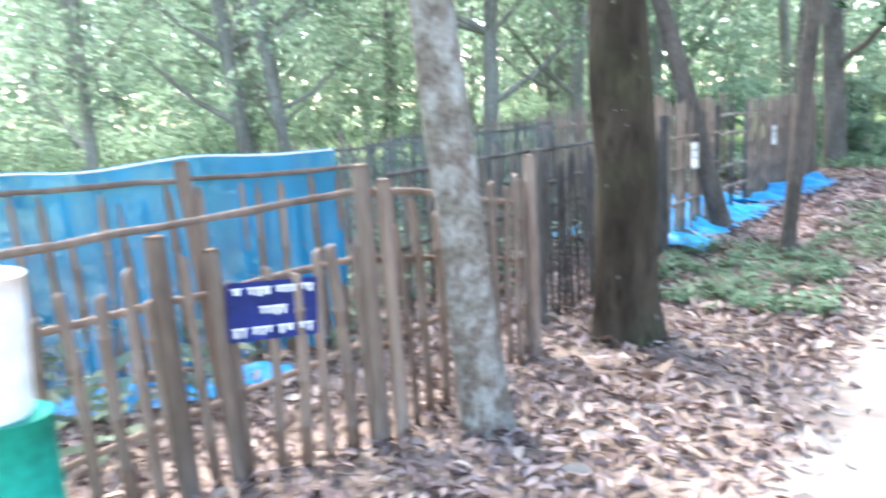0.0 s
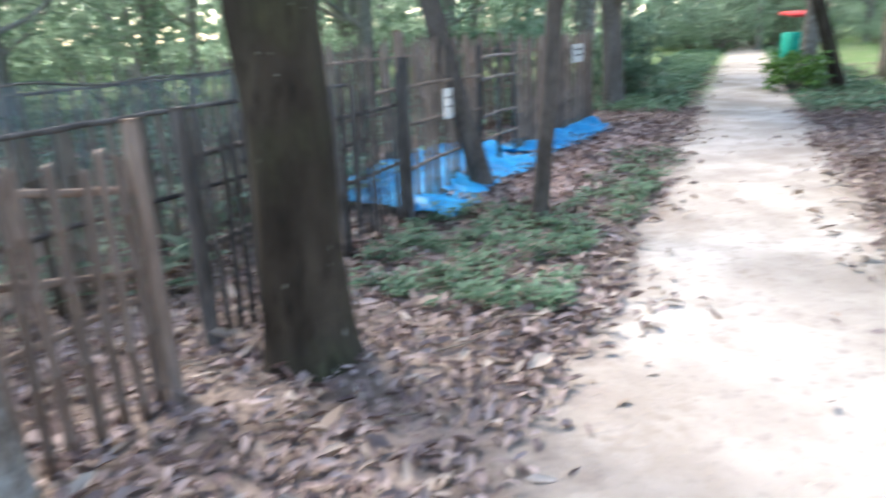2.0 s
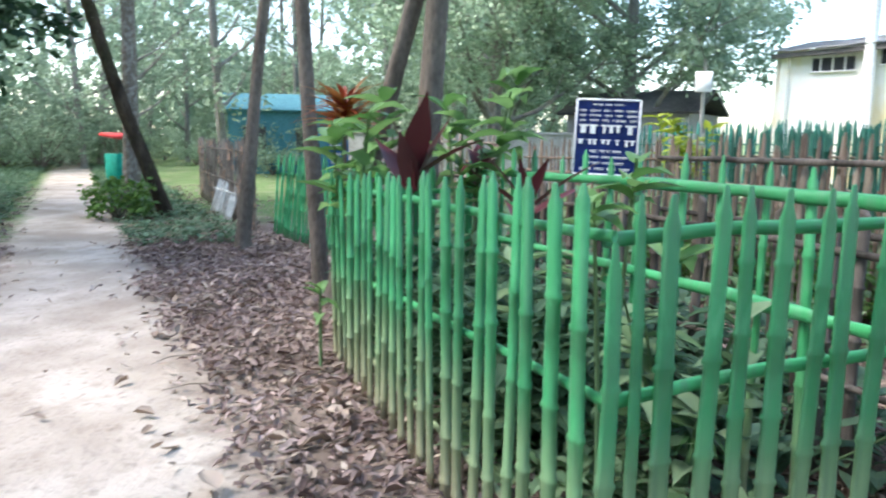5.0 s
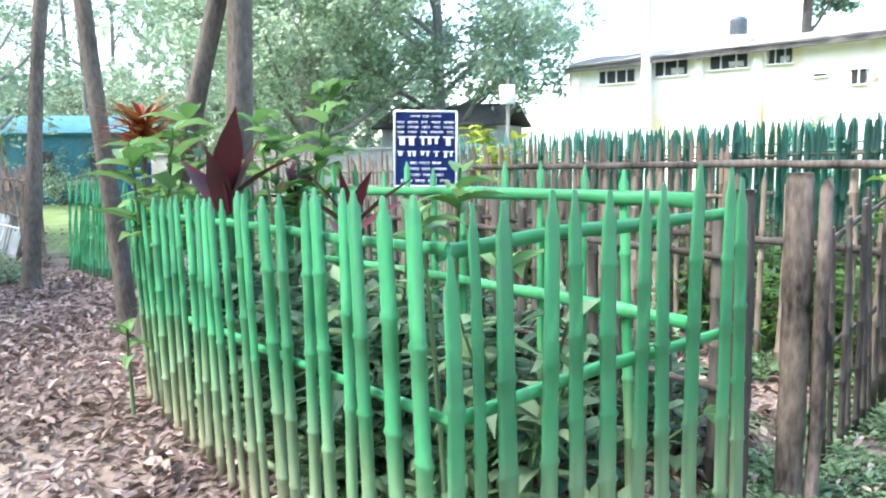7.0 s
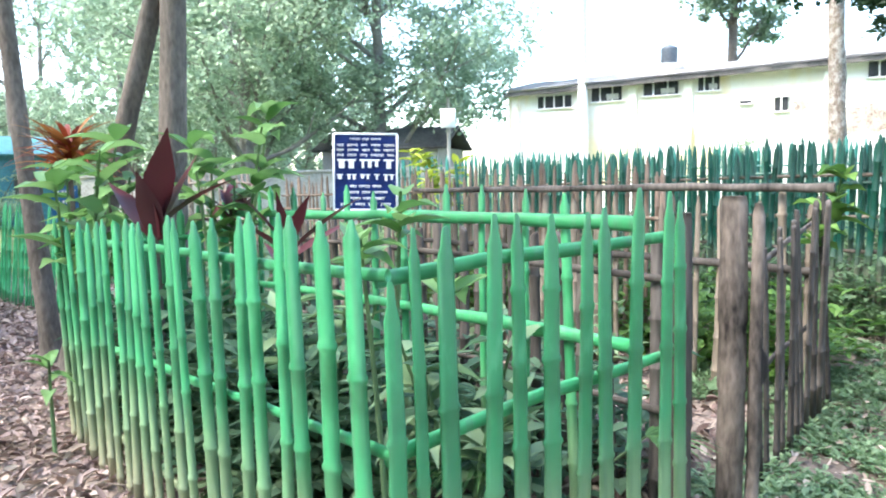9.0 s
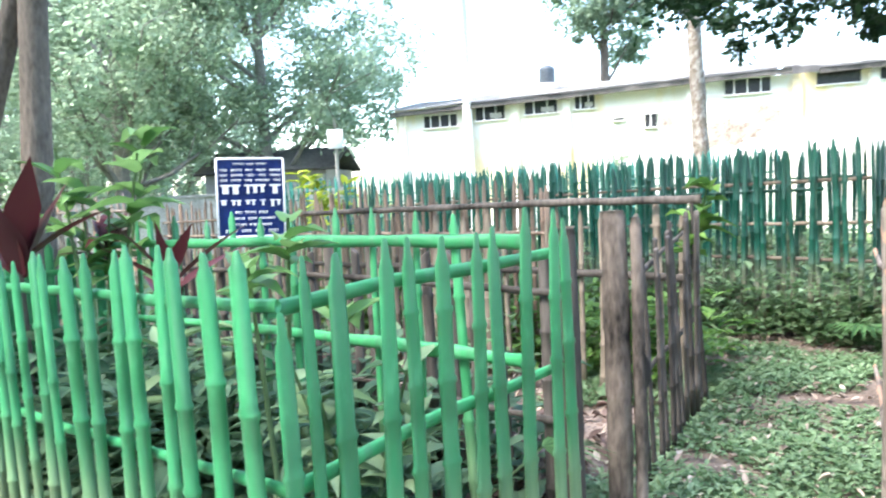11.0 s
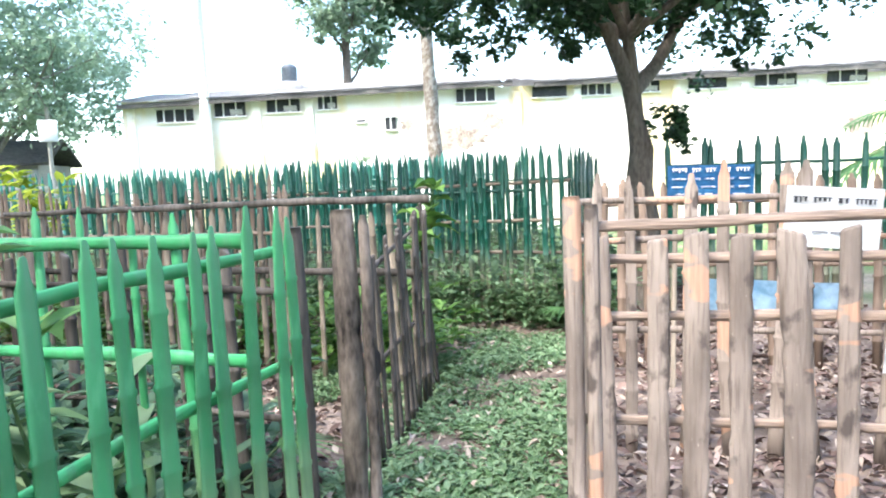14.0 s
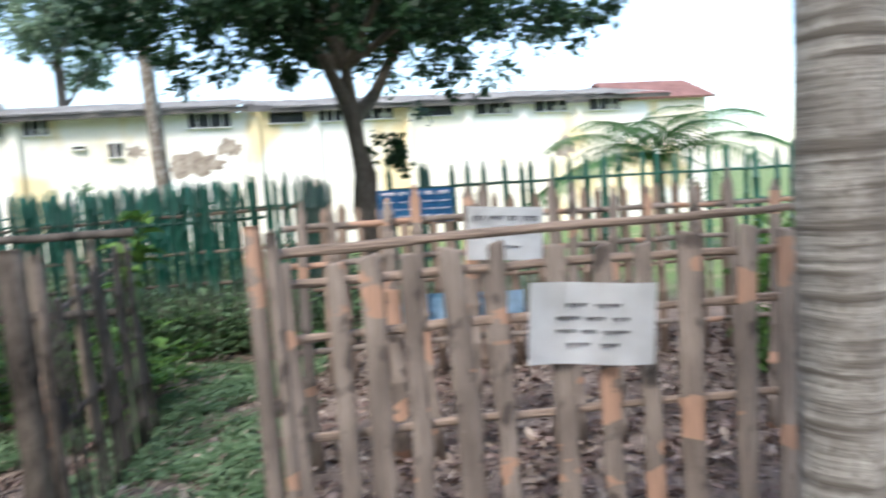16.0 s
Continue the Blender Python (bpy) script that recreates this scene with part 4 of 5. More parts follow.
scatter("leaf_litter", "scattered dry leaves lying on the weedy ground", "leaf litter",
        [(x, y, _r.uniform(0.01, 0.06)) for x, y in ((_r.uniform(4.6, 10.0), _r.uniform(-3.5, 2.2)) for _ in range(3800))], "litter_pale", 0.065, 4)


def earth_bank():
    """A low reddish bank of trodden earth between the sheet and the path."""
    a, b = Vector((2.75, 6.75)), Vector((6.3, 11.0))
    d = (b - a).normalized()
    n = Vector((d.y, -d.x))
    vs, fs = [], []
    cols, rows = 60, 12
    for i in range(cols):
        f = i / (cols - 1)
        for j in range(rows):
            g = j / (rows - 1)
            q = a + d * (b - a).length * f + n * (-0.15 + g * (0.95 + 0.2 * noise.noise(Vector((f * 7, 2, 0)))))
            vs.append((q.x, q.y, ground_z(q.x, q.y) - 0.03 + 0.1 * math.sin(g * 3.14) * math.sin(min(1, f * 6, (1 - f) * 6) * 1.57) + 0.025 * noise.noise(Vector((q.x * 4, q.y * 4, 0)))))
    for i in range(cols - 1):
        for j in range(rows - 1):
            k = i * rows + j
            fs.append((k, k + 1, k + rows + 1, k + rows))
    tagged(new("earth_bank", raw("earth_bank", vs, fs, M["earth"], True)), "low bank of reddish bare earth beside the path", "ground", kind="structure")


earth_bank()


def bank_leaves():
    rng = random.Random(31)
    a, b = Vector((2.75, 6.75)), Vector((6.3, 11.0))
    d = (b - a).normalized()
    n = Vector((d.y, -d.x))
    spots = []
    for _ in range(1300):
        f, g = rng.random(), rng.random()
        q = a + d * (b - a).length * f + n * (-0.15 + g * 0.95)
        spots.append((q.x, q.y, 0.0 + 0.1 * math.sin(g * 3.14) * math.sin(min(1, f * 6, (1 - f) * 6) * 1.57) + rng.uniform(-0.01, 0.02)))
    scatter("leaf_litter", "dry reddish leaves strewn over the earth bank", "leaf litter", spots, "litter", 0.1, 6)


bank_leaves()


def twigs():
    rng = random.Random(9)
    bm = bmesh.new()
    for i in range(420):
        s, w = rng.uniform(-4, 6), rng.choice((rng.uniform(-3.2, -0.9), rng.uniform(0.8, 2.0)))
        x, y = along(s, w)
        a, ln = rng.uniform(0, 6.28), rng.uniform(0.1, 0.4)
        z = ground_z(x, y) + 0.03
        tube(bm, [(x, y, z), (x + math.cos(a) * ln * 0.5, y + math.sin(a) * ln * 0.5, z + 0.02), (x + math.cos(a + 0.2) * ln, y + math.sin(a + 0.2) * ln, z + rng.uniform(-0.01, 0.05))], [0.005, 0.004, 0.002], 4, cap=False)
    tagged(new("fallen_twigs", mesh_of(bm, "fallen_twigs", M["grey"])), "thin dry twigs lying among the leaves", "twigs", kind="stuff")


twigs()


def herb_patch(name, label, category, inside, box, count, leaf, height, mat, seed, per=7):
    """Low leafy plants over a stretch of ground."""
    rng = random.Random(seed)
    vs, fs = [], []
    made = tries = 0
    while made < count and tries < count * 30:
        tries += 1
        x, y = rng.uniform(box[0], box[2]), rng.uniform(box[1], box[3])
        if not inside(x, y, rng):
            continue
        made += 1
        h = height * rng.uniform(0.3, 1.2)
        z = ground_z(x, y)
        for k in range(per):
            a = rng.uniform(0, 6.28)
            d = Vector((math.cos(a), math.sin(a), rng.uniform(0.1, 0.9))).normalized()
            at = Vector((x, y, z + h * rng.uniform(0.15, 1))) + Vector((d.x, d.y, 0)) * h * 0.25
            s = leaf * rng.uniform(0.6, 1.4)
            leaf_verts(vs, fs, at, d, Vector((0.1, 0, 1)), s, s * rng.uniform(0.35, 0.6), 0.15, 0.25)
    return tagged(new(name, raw(name, vs, fs, M[mat])), label, category, kind="stuff")


def verge_patch(x, y, rng):
    w = path_side(x, y) + 0.2 * noise.noise(Vector((x * 2, y * 2, 4)))
    s = (x - P0.x) * PD.x + (y - P0.y) * PD.y
    return noise.noise(Vector((x * 2.5, y * 2.5, 1))) > rng.uniform(-0.4, 0.5) and ((0.3 < s < 2.5 and -2.4 < w < -0.95) or (2.3 <= s < 5.4 and -1.45 < w < -0.75 and rng.random() < 0.7))


herb_patch("low_herbs", "low dark green weeds on the verge", "weeds", verge_patch, (0.5, 3.5, 7, 9), 720, 0.055, 0.12, "verge_herb", 1)


def lawn(x, y, rng):
    return y < 2.3 - 0.62 * (x - 5.0) + 0.9 * (x > 7.4) and y > 1.15 - 0.72 * (x - 4.55) and x < 10.3 and rng.random() < 0.58 + 2.0 * noise.noise(Vector((x * 1.6, y * 1.6, 8)))


herb_patch("low_herbs", "fresh green low weeds covering the ground between the graves", "weeds", lawn, (4.2, -4, 10.3, 2.6), 9000, 0.048, 0.06, "grass", 2, 6)
herb_patch("tall_weeds", "tall leafy weeds along the foot of the dark green fence", "weeds", lambda x, y, r: abs((x - 9.0) * 0.74 - (y + 1.35) * 0.67 - r.uniform(-0.3, 0.15)) < 0.22, (8.4, -2.3, 12.5, 2.5), 640, 0.11, 0.62, "grass", 3, 12)
herb_patch("tall_weeds", "leafy weeds growing behind the dark enclosure", "weeds", lambda x, y, r: 0.1 < (x - 7.4) * 0.74 - (y - 0.5) * 0.67 < 1.2 and (x - 7.4) * 0.67 + (y - 0.5) * 0.74 > 0.2, (7.2, -0.9, 11, 4), 300, 0.14, 0.6, "leaf_bright", 4, 10)
herb_patch("low_herbs", "green weeds inside the green enclosure", "weeds", lambda x, y, r: 0.26 < (x - 4.25) * 0.741 - (y - 2.79) * 0.671 < 0.85, (4.3, 2.2, 7.2, 5.2), 240, 0.12, 0.28, "grass", 5, 8)
herb_patch("tall_weeds", "dark leafy plants crowded inside the green enclosure", "weeds", lambda x, y, r: 0.36 < (x - 4.25) * 0.741 - (y - 2.79) * 0.671 < 0.9 and (x - 4.25) * 0.671 + (y - 2.79) * 0.741 > 0.9 + 0.4 * r.random(), (4.3, 2.2, 7.4, 5.4), 330, 0.17, 0.8, "herb_dark", 51, 9)
herb_patch("tall_weeds", "dark weeds behind the green enclosure", "weeds", lambda x, y, r: 1.15 < (x - 4.25) * 0.741 - (y - 2.79) * 0.671 < 2.4 and (x - 4.25) * 0.671 + (y - 2.79) * 0.741 > 0.5, (5, 1.8, 9.5, 6), 300, 0.17, 0.6, "herb_dark", 52, 9)
herb_patch("grass_verge", "bright grass along the far path", "grass", lambda x, y, r: 0.9 < abs(path_side(x, y) + 0.1) < 2.6 and (x - P0.x) * PD.x + (y - P0.y) * PD.y > 9.2, (6, 9, 26, 32), 2600, 0.12, 0.15, "verge_herb", 6, 6)
herb_patch("undergrowth", "weeds growing inside the brown enclosures", "weeds", lambda x, y, r: path_side(x, y) < -3.3 and r.random() < 0.5, (-6, 3, 6, 18), 1500, 0.16, 0.4, "leaf", 7, 7)
herb_patch("undergrowth", "dense weeds between the dark green fences", "weeds", lambda x, y, r: (x - 9.0) * 0.74 - (y + 1.35) * 0.67 > 0.3, (9.3, -4.5, 18, 4), 1500, 0.17, 0.75, "grass", 18, 8)
herb_patch("undergrowth", "weeds among the rear graves", "weeds", lambda x, y, r: path_side(x, y) > 4.8 and y > 1.5, (8, 1.5, 20, 14), 1600, 0.16, 0.45, "grass", 8, 7)


def cordyline(label, at, height, leaves, length, width, mat, seed, stem=0.02, spread=0.75, droop=0.35, name="cordyline"):
    rng = random.Random(seed)
    ob = thing(name, (at[0], at[1], ground_z(*at)), label, "plant")
    bm = bmesh.new()
    tube(bm, [(0, 0, -0.02), (0.01, 0.01, height * 0.5), (0, 0.01, height)], [stem * 1.2, stem, stem * 0.8], 7)
    part("stem", bm, M["bark_grey"], ob)
    for i in range(leaves):
        vs, fs = [], []
        a = i * 2.4 + rng.uniform(-0.3, 0.3)
        up = rng.uniform(0.35, 2.2)
        d = Vector((math.cos(a) * spread, math.sin(a) * spread, up))
        strap(vs, fs, Vector((0, 0, height * rng.uniform(0.88, 1.0))), d, length * rng.uniform(0.7, 1.15), width * rng.uniform(0.8, 1.2), droop * rng.uniform(0.3, 1.3))
        part("leaf", raw("leaf", vs, fs, M[mat], True), None, ob)
    if name == "croton":
        vs, fs = [], []
        for i in range(60):
            a = i * 2.4
            strap(vs, fs, Vector((0, 0, height * rng.uniform(0.86, 1.02))), Vector((math.cos(a) * 1.6, math.sin(a) * 1.6, rng.uniform(0.0, 2.4))), length * rng.uniform(0.6, 1.0), width, droop)
        part("foliage", raw("foliage", vs, fs, M["croton_dark"], True), None, ob)
    return ob


cordyline("dark red cordyline with broad upright leaves", (6.3, 4.5), 1.4, 8, 0.62, 0.17, "red_leaf", 1, spread=0.42, droop=0.16)
cordyline("dark red cordyline with drooping leaves", (5.66, 3.5), 1.28, 8, 0.42, 0.085, "red_leaf", 2, spread=1.2, droop=0.15)
cordyline("dark red cordyline beside the grey tree", (7.0, 4.35), 1.4, 9, 0.42, 0.085, "red_leaf", 3, spread=1.1)
cordyline("orange-red croton with a dense tuft of narrow leaves", (7.35, 5.72), 1.85, 64, 0.46, 0.046, "croton", 4, spread=1.7, droop=0.4, name="croton")


def broadleaf(label, at, height, leaves, length, width, seed, mat="cordyline_green", stems=3, reach=0.25, low=0.6, name="broadleaf_plant"):
    rng = random.Random(seed)
    ob = thing(name, (at[0], at[1], ground_z(*at)), label, "plant")
    for sidx in range(stems):
        a = rng.uniform(0, 6.28)
        top = Vector((math.cos(a) * reach, math.sin(a) * reach, height * rng.uniform(0.82, 1.05)))
        bm = bmesh.new()
        tube(bm, [(0, 0, -0.02), (top.x * 0.4, top.y * 0.4, top.z * 0.5), tuple(top)], [0.013, 0.011, 0.006], 6)
        stem = part("stem", bm, M["grass"], ob)
        vs, fs = [], []
        for k in range(leaves):
            f = rng.uniform(low, 1.0)
            b = k * 2.4 + rng.uniform(-0.4, 0.4)
            p = Vector((top.x * f, top.y * f, top.z * f))
            strap(vs, fs, p, Vector((math.cos(b), math.sin(b), rng.uniform(0.1, 0.9))), length * rng.uniform(0.6, 1.15), width * rng.uniform(0.8, 1.15), rng.uniform(0.15, 0.6), 4, 0.25)
        part("foliage", raw("foliage", vs, fs, M[mat], True), None, ob)
    return ob


broadleaf("glossy green broad-leaved shrub behind the fence", (6.62, 4.28), 1.92, 10, 0.32, 0.16, 1, stems=5, low=0.72, reach=0.36)
broadleaf("bushy green shrub at the end of the green fence", (6.5, 5.15), 1.8, 11, 0.36, 0.16, 2, stems=6, reach=0.38, low=0.6)
broadleaf("young green plant rising over the fence corner", (5.0, 2.93), 1.46, 9, 0.2, 0.1, 3, stems=2, reach=0.08, low=0.86)
broadleaf("young green plant with broad leaves by the short fence", (4.83, 2.66), 1.5, 6, 0.22, 0.11, 4, stems=1, reach=0.03, low=0.9)
broadleaf("small green seedling poking through the fence", (6.15, 5.12), 0.6, 7, 0.22, 0.08, 5, stems=1, reach=0.05, low=0.7)
broadleaf("green vine leaves over the end of the dark fence", (7.3, 0.65), 1.55, 9, 0.22, 0.15, 6, stems=3, reach=0.22, low=0.8, mat="leaf_bright")
broadleaf("dark green leafy plant inside the green enclosure", (5.9, 3.4), 1.1, 12, 0.3, 0.1, 7, stems=4, low=0.3, mat="grass")
broadleaf("dark green leafy plant inside the green enclosure", (5.3, 2.7), 0.9, 12, 0.3, 0.1, 8, stems=4, low=0.3, mat="grass")
broadleaf("yellow-green croton bush among the rear graves", (15.9, 4.2), 2.0, 16, 0.45, 0.14, 9, stems=7, reach=0.5, low=0.5, mat="yellow_leaf")


def fan_palm(label, at, height, fronds, length, seed):
    rng = random.Random(seed)
    ob = thing("palm_seedling", (at[0], at[1], ground_z(*at)), label, "plant")
    for i in range(fronds):
        a = i * 2.2 + rng.uniform(-0.3, 0.3)
        d = Vector((math.cos(a), math.sin(a), 0.9)).normalized()
        end = d * height
        bm = bmesh.new()
        tube(bm, [(0, 0, -0.01), tuple(end * 0.5), tuple(end)], [0.008, 0.007, 0.005], 5)
        part("stalk", bm, M["grass"], ob)
        vs, fs = [], []
        for k in range(13):
            b = a + (k - 6) * 0.2
            strap(vs, fs, end, Vector((math.cos(b), math.sin(b), 0.25)), length * (1 - abs(k - 6) * 0.05), 0.03, 0.35, 4, 0.2)
        part("frond", raw("frond", vs, fs, M["frond"], True), None, ob)


fan_palm("young fan palm with pale green fronds in the enclosure", (5.75, 2.35), 0.6, 5, 0.35, 1)
fan_palm("young fan palm at the foot of the dark green fence", (8.7, -1.5), 0.35, 5, 0.5, 2)


def feather_palm(label, at, height, fronds, length, seed, radius=0.12):
    """A palm with arching feathered fronds."""
    rng = random.Random(seed)
    ob = thing("palm_tree", (at[0], at[1], ground_z(*at)), label, "palm")
    bm = bmesh.new()
    tube(bm, [(0, 0, -0.05), (0.02, 0, height * 0.4), (0.05, 0.02, height)], [radius * 1.3, radius, radius * 0.8], 12, wobble=0.15)
    part("trunk", bm, M["bark_pale"], ob)
    for i in range(fronds):
        a, up = i * 2.4, rng.uniform(0.1, 1.3)
        d = Vector((math.cos(a), math.sin(a), up)).normalized()
        vs, fs = [], []
        for k in range(26):
            f = k / 25
            p = Vector((0.05, 0.02, height)) + d * length * f - Vector((0, 0, 0.55 * length * f * f))
            for sgn in (-1, 1):
                sd = d.cross(Vector((0, 0, 1))).normalized() * sgn
                strap(vs, fs, p, sd + d * 0.7 - Vector((0, 0, 0.3)), length * 0.3 * math.sin(0.35 + f * 2.5), 0.075, 0.5, 3, 0.1)
        part("frond", raw("frond", vs, fs, M["frond"], True), None, ob)


feather_palm("palm with arching fronds beyond the sheeted graves", (5.7, 17.2), 1.0, 9, 1.7, 1)
feather_palm("palm with arching fronds before the pale wall", (9.3, -9.6), 1.9, 16, 2.7, 2)



# ---- trees ----
def bent_trunk(height, radius, lean, curve, steps=16):
    pts, rad = [], []
    for i in range(steps + 1):
        f = (i / steps) ** 1.4
        z = f * height
        pts.append(Vector((lean[0] * z + curve[0] * math.sin(f * 3.1), lean[1] * z + curve[1] * math.sin(f * 3.1), z - (0.06 if i == 0 else 0))))
        rad.append(radius * (1 + 0.3 * math.exp(-z / 0.12)) * (1 - 0.5 * f))
    return pts, rad


def crown_mesh(name, centres, leaves, size, material, rng):
    """Leaves in clumps round the centres (place, radius)."""
    vs, fs = [], []
    subs = []
    for c, r in centres:
        for _ in range(11):
            d = any_way(rng)
            subs.append((c + Vector((d.x, d.y, d.z * 0.75)) * r * rng.uniform(0.2, 1.15), r * rng.uniform(0.2, 0.5)))
    for i in range(leaves):
        c, r = rng.choice(subs)
        at = c + any_way(rng) * r * rng.uniform(0.2, 1.0)
        w = any_way(rng)
        w.z = w.z * 0.5 - 0.25
        w.normalize()
        s = size * rng.uniform(0.6, 1.4)
        sd = w.cross(any_way(rng)).normalized() * s * 0.28
        k = len(vs)
        vs += [at, at + w * s * 0.5 + sd, at + w * s, at + w * s * 0.5 - sd]
        fs.append((k, k + 1, k + 2, k + 3))
    return raw(name, vs, fs, material)


def tree(label, at, height, radius, lean=(0, 0), curve=(0, 0), bark="bark_grey", leaves=2500, size=0.16, crown=2.2, leaf="leaf", seed=1, group="", forks=5, low=0.55, sides=14, name="tree", rise=0.9):
    rng = random.Random(seed)
    ob = thing(name, (at[0], at[1], ground_z(*at)), label, "tree", group)
    pts, rad = bent_trunk(height, radius, lean, curve)
    bm = bmesh.new()
    tube(bm, pts, rad, sides, wobble=0.22)
    ends = [(pts[-1], crown * 0.55)]
    part_limbs = []
    for k in range(forks):
        i = rng.randint(int(len(pts) * low), len(pts) - 2)
        a = k * 2.4 + rng.uniform(-0.5, 0.5)
        d = Vector((math.cos(a), math.sin(a), rng.uniform(0.3, rise))).normalized()
        ln = crown * rng.uniform(0.7, 1.1)
        q = [pts[i], pts[i] + d * ln * 0.35, pts[i] + d * ln * 0.7 + Vector((0, 0, 0.1 * ln)), pts[i] + d * ln + Vector((0, 0, 0.25 * ln))]
        lb = bmesh.new()
        tube(lb, q, [rad[i] * 0.5, rad[i] * 0.34, rad[i] * 0.2, rad[i] * 0.07], 7)
        for tw in range(3):
            b = q[1].lerp(q[3], 0.2 + 0.25 * tw)
            tube(lb, [b, b + (d + any_way(rng) * 0.9) * ln * 0.22, b + (d + any_way(rng) * 0.7 + Vector((0, 0, 0.3))) * ln * 0.42], [rad[i] * 0.14, rad[i] * 0.09, rad[i] * 0.03], 5)
        part_limbs.append(lb)
        ends += [(q[3], crown * 0.45), (q[2], crown * 0.4)]
    part("trunk", bm, M[bark], ob)
    for lb in part_limbs:
        part("limb", lb, M[bark], ob)
    if leaves:
        part("crown", crown_mesh("crown", ends, leaves, size, M[leaf], rng), None, ob)
    return ob


def dark_tree():
    """A low spreading tree: a twisting ivy-grown trunk that forks under a flat dark crown."""
    rng = random.Random(51)
    ob = thing("tree", (8.95, -2.72, ground_z(8.95, -2.72)), "small dark-leaved tree with a forked twisting trunk", "tree")
    bm = bmesh.new()
    tube(bm, [(0, 0, -0.06), (0.02, -0.03, 0.4), (-0.02, 0.0, 0.9), (0.03, 0.05, 1.4), (0.0, 0.04, 1.8), (0.02, 0.12, 2.15), (0.0, 0.17, 2.45), (0.0, 0.2, 2.8), (0.02, 0.26, 3.3), (0, 0.3, 4.2)], [0.19, 0.15, 0.13, 0.13, 0.105, 0.085, 0.095, 0.07, 0.055, 0.03], 16, wobble=0.6)
    part("trunk", bm, M["bark_grey"], ob)
    fork = Vector((0.0, 0.16, 2.42))
    ends = []
    arms = [((0.1, -0.25, 2.75), (0.1, -0.55, 3.2), (0.2, -1.5, 4.0)), ((0.0, 0.5, 3.1), (-0.1, 1.0, 3.5), (-0.2, 1.7, 3.9))]
    for k in range(7):
        a = k * 0.9 + 0.3
        arms.append(tuple((math.cos(a) * r, 0.2 + math.sin(a) * r, z) for r, z in ((0.3, 3.2), (0.9, 3.6), (1.7, 3.95))))
    for k, arm in enumerate(arms):
        lb = bmesh.new()
        q = [fork if k < 2 else Vector((0.01, 0.24, 3.0)), *[Vector(p) for p in arm]]
        tube(lb, q, [0.09, 0.075, 0.055, 0.02] if k < 2 else [0.06, 0.045, 0.03, 0.012], 9, wobble=0.2)
        part("limb", lb, M["bark_grey"], ob)
        ends += [(q[3], 0.75), (q[2] + Vector((0, 0, 0.25)), 0.6)]
    for k in range(34):
        a, r = k * 2.4, 2.45 * math.sqrt((k + 0.5) / 34)
        ends.append((Vector((math.cos(a) * r, -0.05 + math.sin(a) * r * 1.12, 3.22 + 0.95 * (1 - (r / 2.8) ** 2) * rng.random() + rng.uniform(-0.22, 0.35))), rng.uniform(0.45, 0.75)))
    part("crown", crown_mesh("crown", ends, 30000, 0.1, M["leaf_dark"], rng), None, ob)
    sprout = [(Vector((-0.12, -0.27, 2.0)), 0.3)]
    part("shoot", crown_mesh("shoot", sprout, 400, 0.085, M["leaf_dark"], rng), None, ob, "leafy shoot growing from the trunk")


tree("pale lichen-mottled tree trunk leaning beside the brown fence", (0.2, 3.09), 7.5, 0.112, (-0.062, 0.02), (-0.03, 0), "bark_pale", 1300, 0.2, 2.4, seed=41, low=0.75)
tree("thick straight brown tree beside the path", (1.15, 4.24), 11, 0.19, (-0.015, 0.01), (0, 0), "bark_brown", 1500, 0.2, 3.0, seed=42, low=0.75, sides=20)
tree("slim brown tree leaning over the blue sheet", (3.0, 7.5), 8, 0.105, (-0.28, 0.1), (0.1, 0), "bark_dull", 1500, 0.14, 2.0, seed=43, low=0.6)
tree("slim straight dark tree by the edge of the path", (3.04, 6.15), 8, 0.068, (0.07, -0.03), (0, 0.05), "bark_dull", 1300, 0.14, 1.8, seed=44, low=0.65)
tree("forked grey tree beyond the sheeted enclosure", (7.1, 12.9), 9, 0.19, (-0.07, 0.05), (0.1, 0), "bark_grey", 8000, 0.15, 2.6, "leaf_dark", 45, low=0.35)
tree("slender grey tree at the end of the green fence", (8.25, 6.65), 8, 0.085, (0.0, 0.045), (0.05, 0.1), "bark_grey", 3500, 0.14, 1.8, seed=46, low=0.65)
tree("slender pale tree on the leaf-strewn verge", (9.9, 9.22), 8, 0.1, (0.11, -0.1), (0, 0.15), "bark_grey", 3500, 0.14, 1.8, seed=47, low=0.65)
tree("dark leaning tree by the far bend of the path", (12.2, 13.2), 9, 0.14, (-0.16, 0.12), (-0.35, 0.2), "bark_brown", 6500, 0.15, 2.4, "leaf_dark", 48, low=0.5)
tree("grey tree rising behind the red-leaved plant", (7.93, 5.36), 8.5, 0.12, (0.0, -0.07), (0, 0), "bark_grey", 2600, 0.18, 2.0, seed=49, low=0.7)
tree("leaning grey tree behind the red-leaved plant", (7.98, 6.3), 8.5, 0.095, (0.0, -0.32), (0, 0), "bark_grey", 2200, 0.18, 2.0, seed=50, low=0.7)
dark_tree()
tree("bare pale tree before the yellow building", (14.5, -2.5), 8, 0.15, (0.0, 0.03), (0.1, 0), "bark_pale", 1500, 0.2, 2.0, "leaf", 52, forks=5, low=0.6)
tree("grey ringed palm trunk at the verge", (3.06, -0.15), 6.0, 0.16, (0.0, 0.0), (0, 0), "bark_ringed", 800, 0.2, 2.0, "leaf", 53, low=0.85)
tree("tall pale-barked tree far along the path", (9.6, 19.5), 12, 0.2, (0.01, 0), (0.1, 0), "bark_pale", 7000, 0.18, 2.8, seed=54, low=0.6)
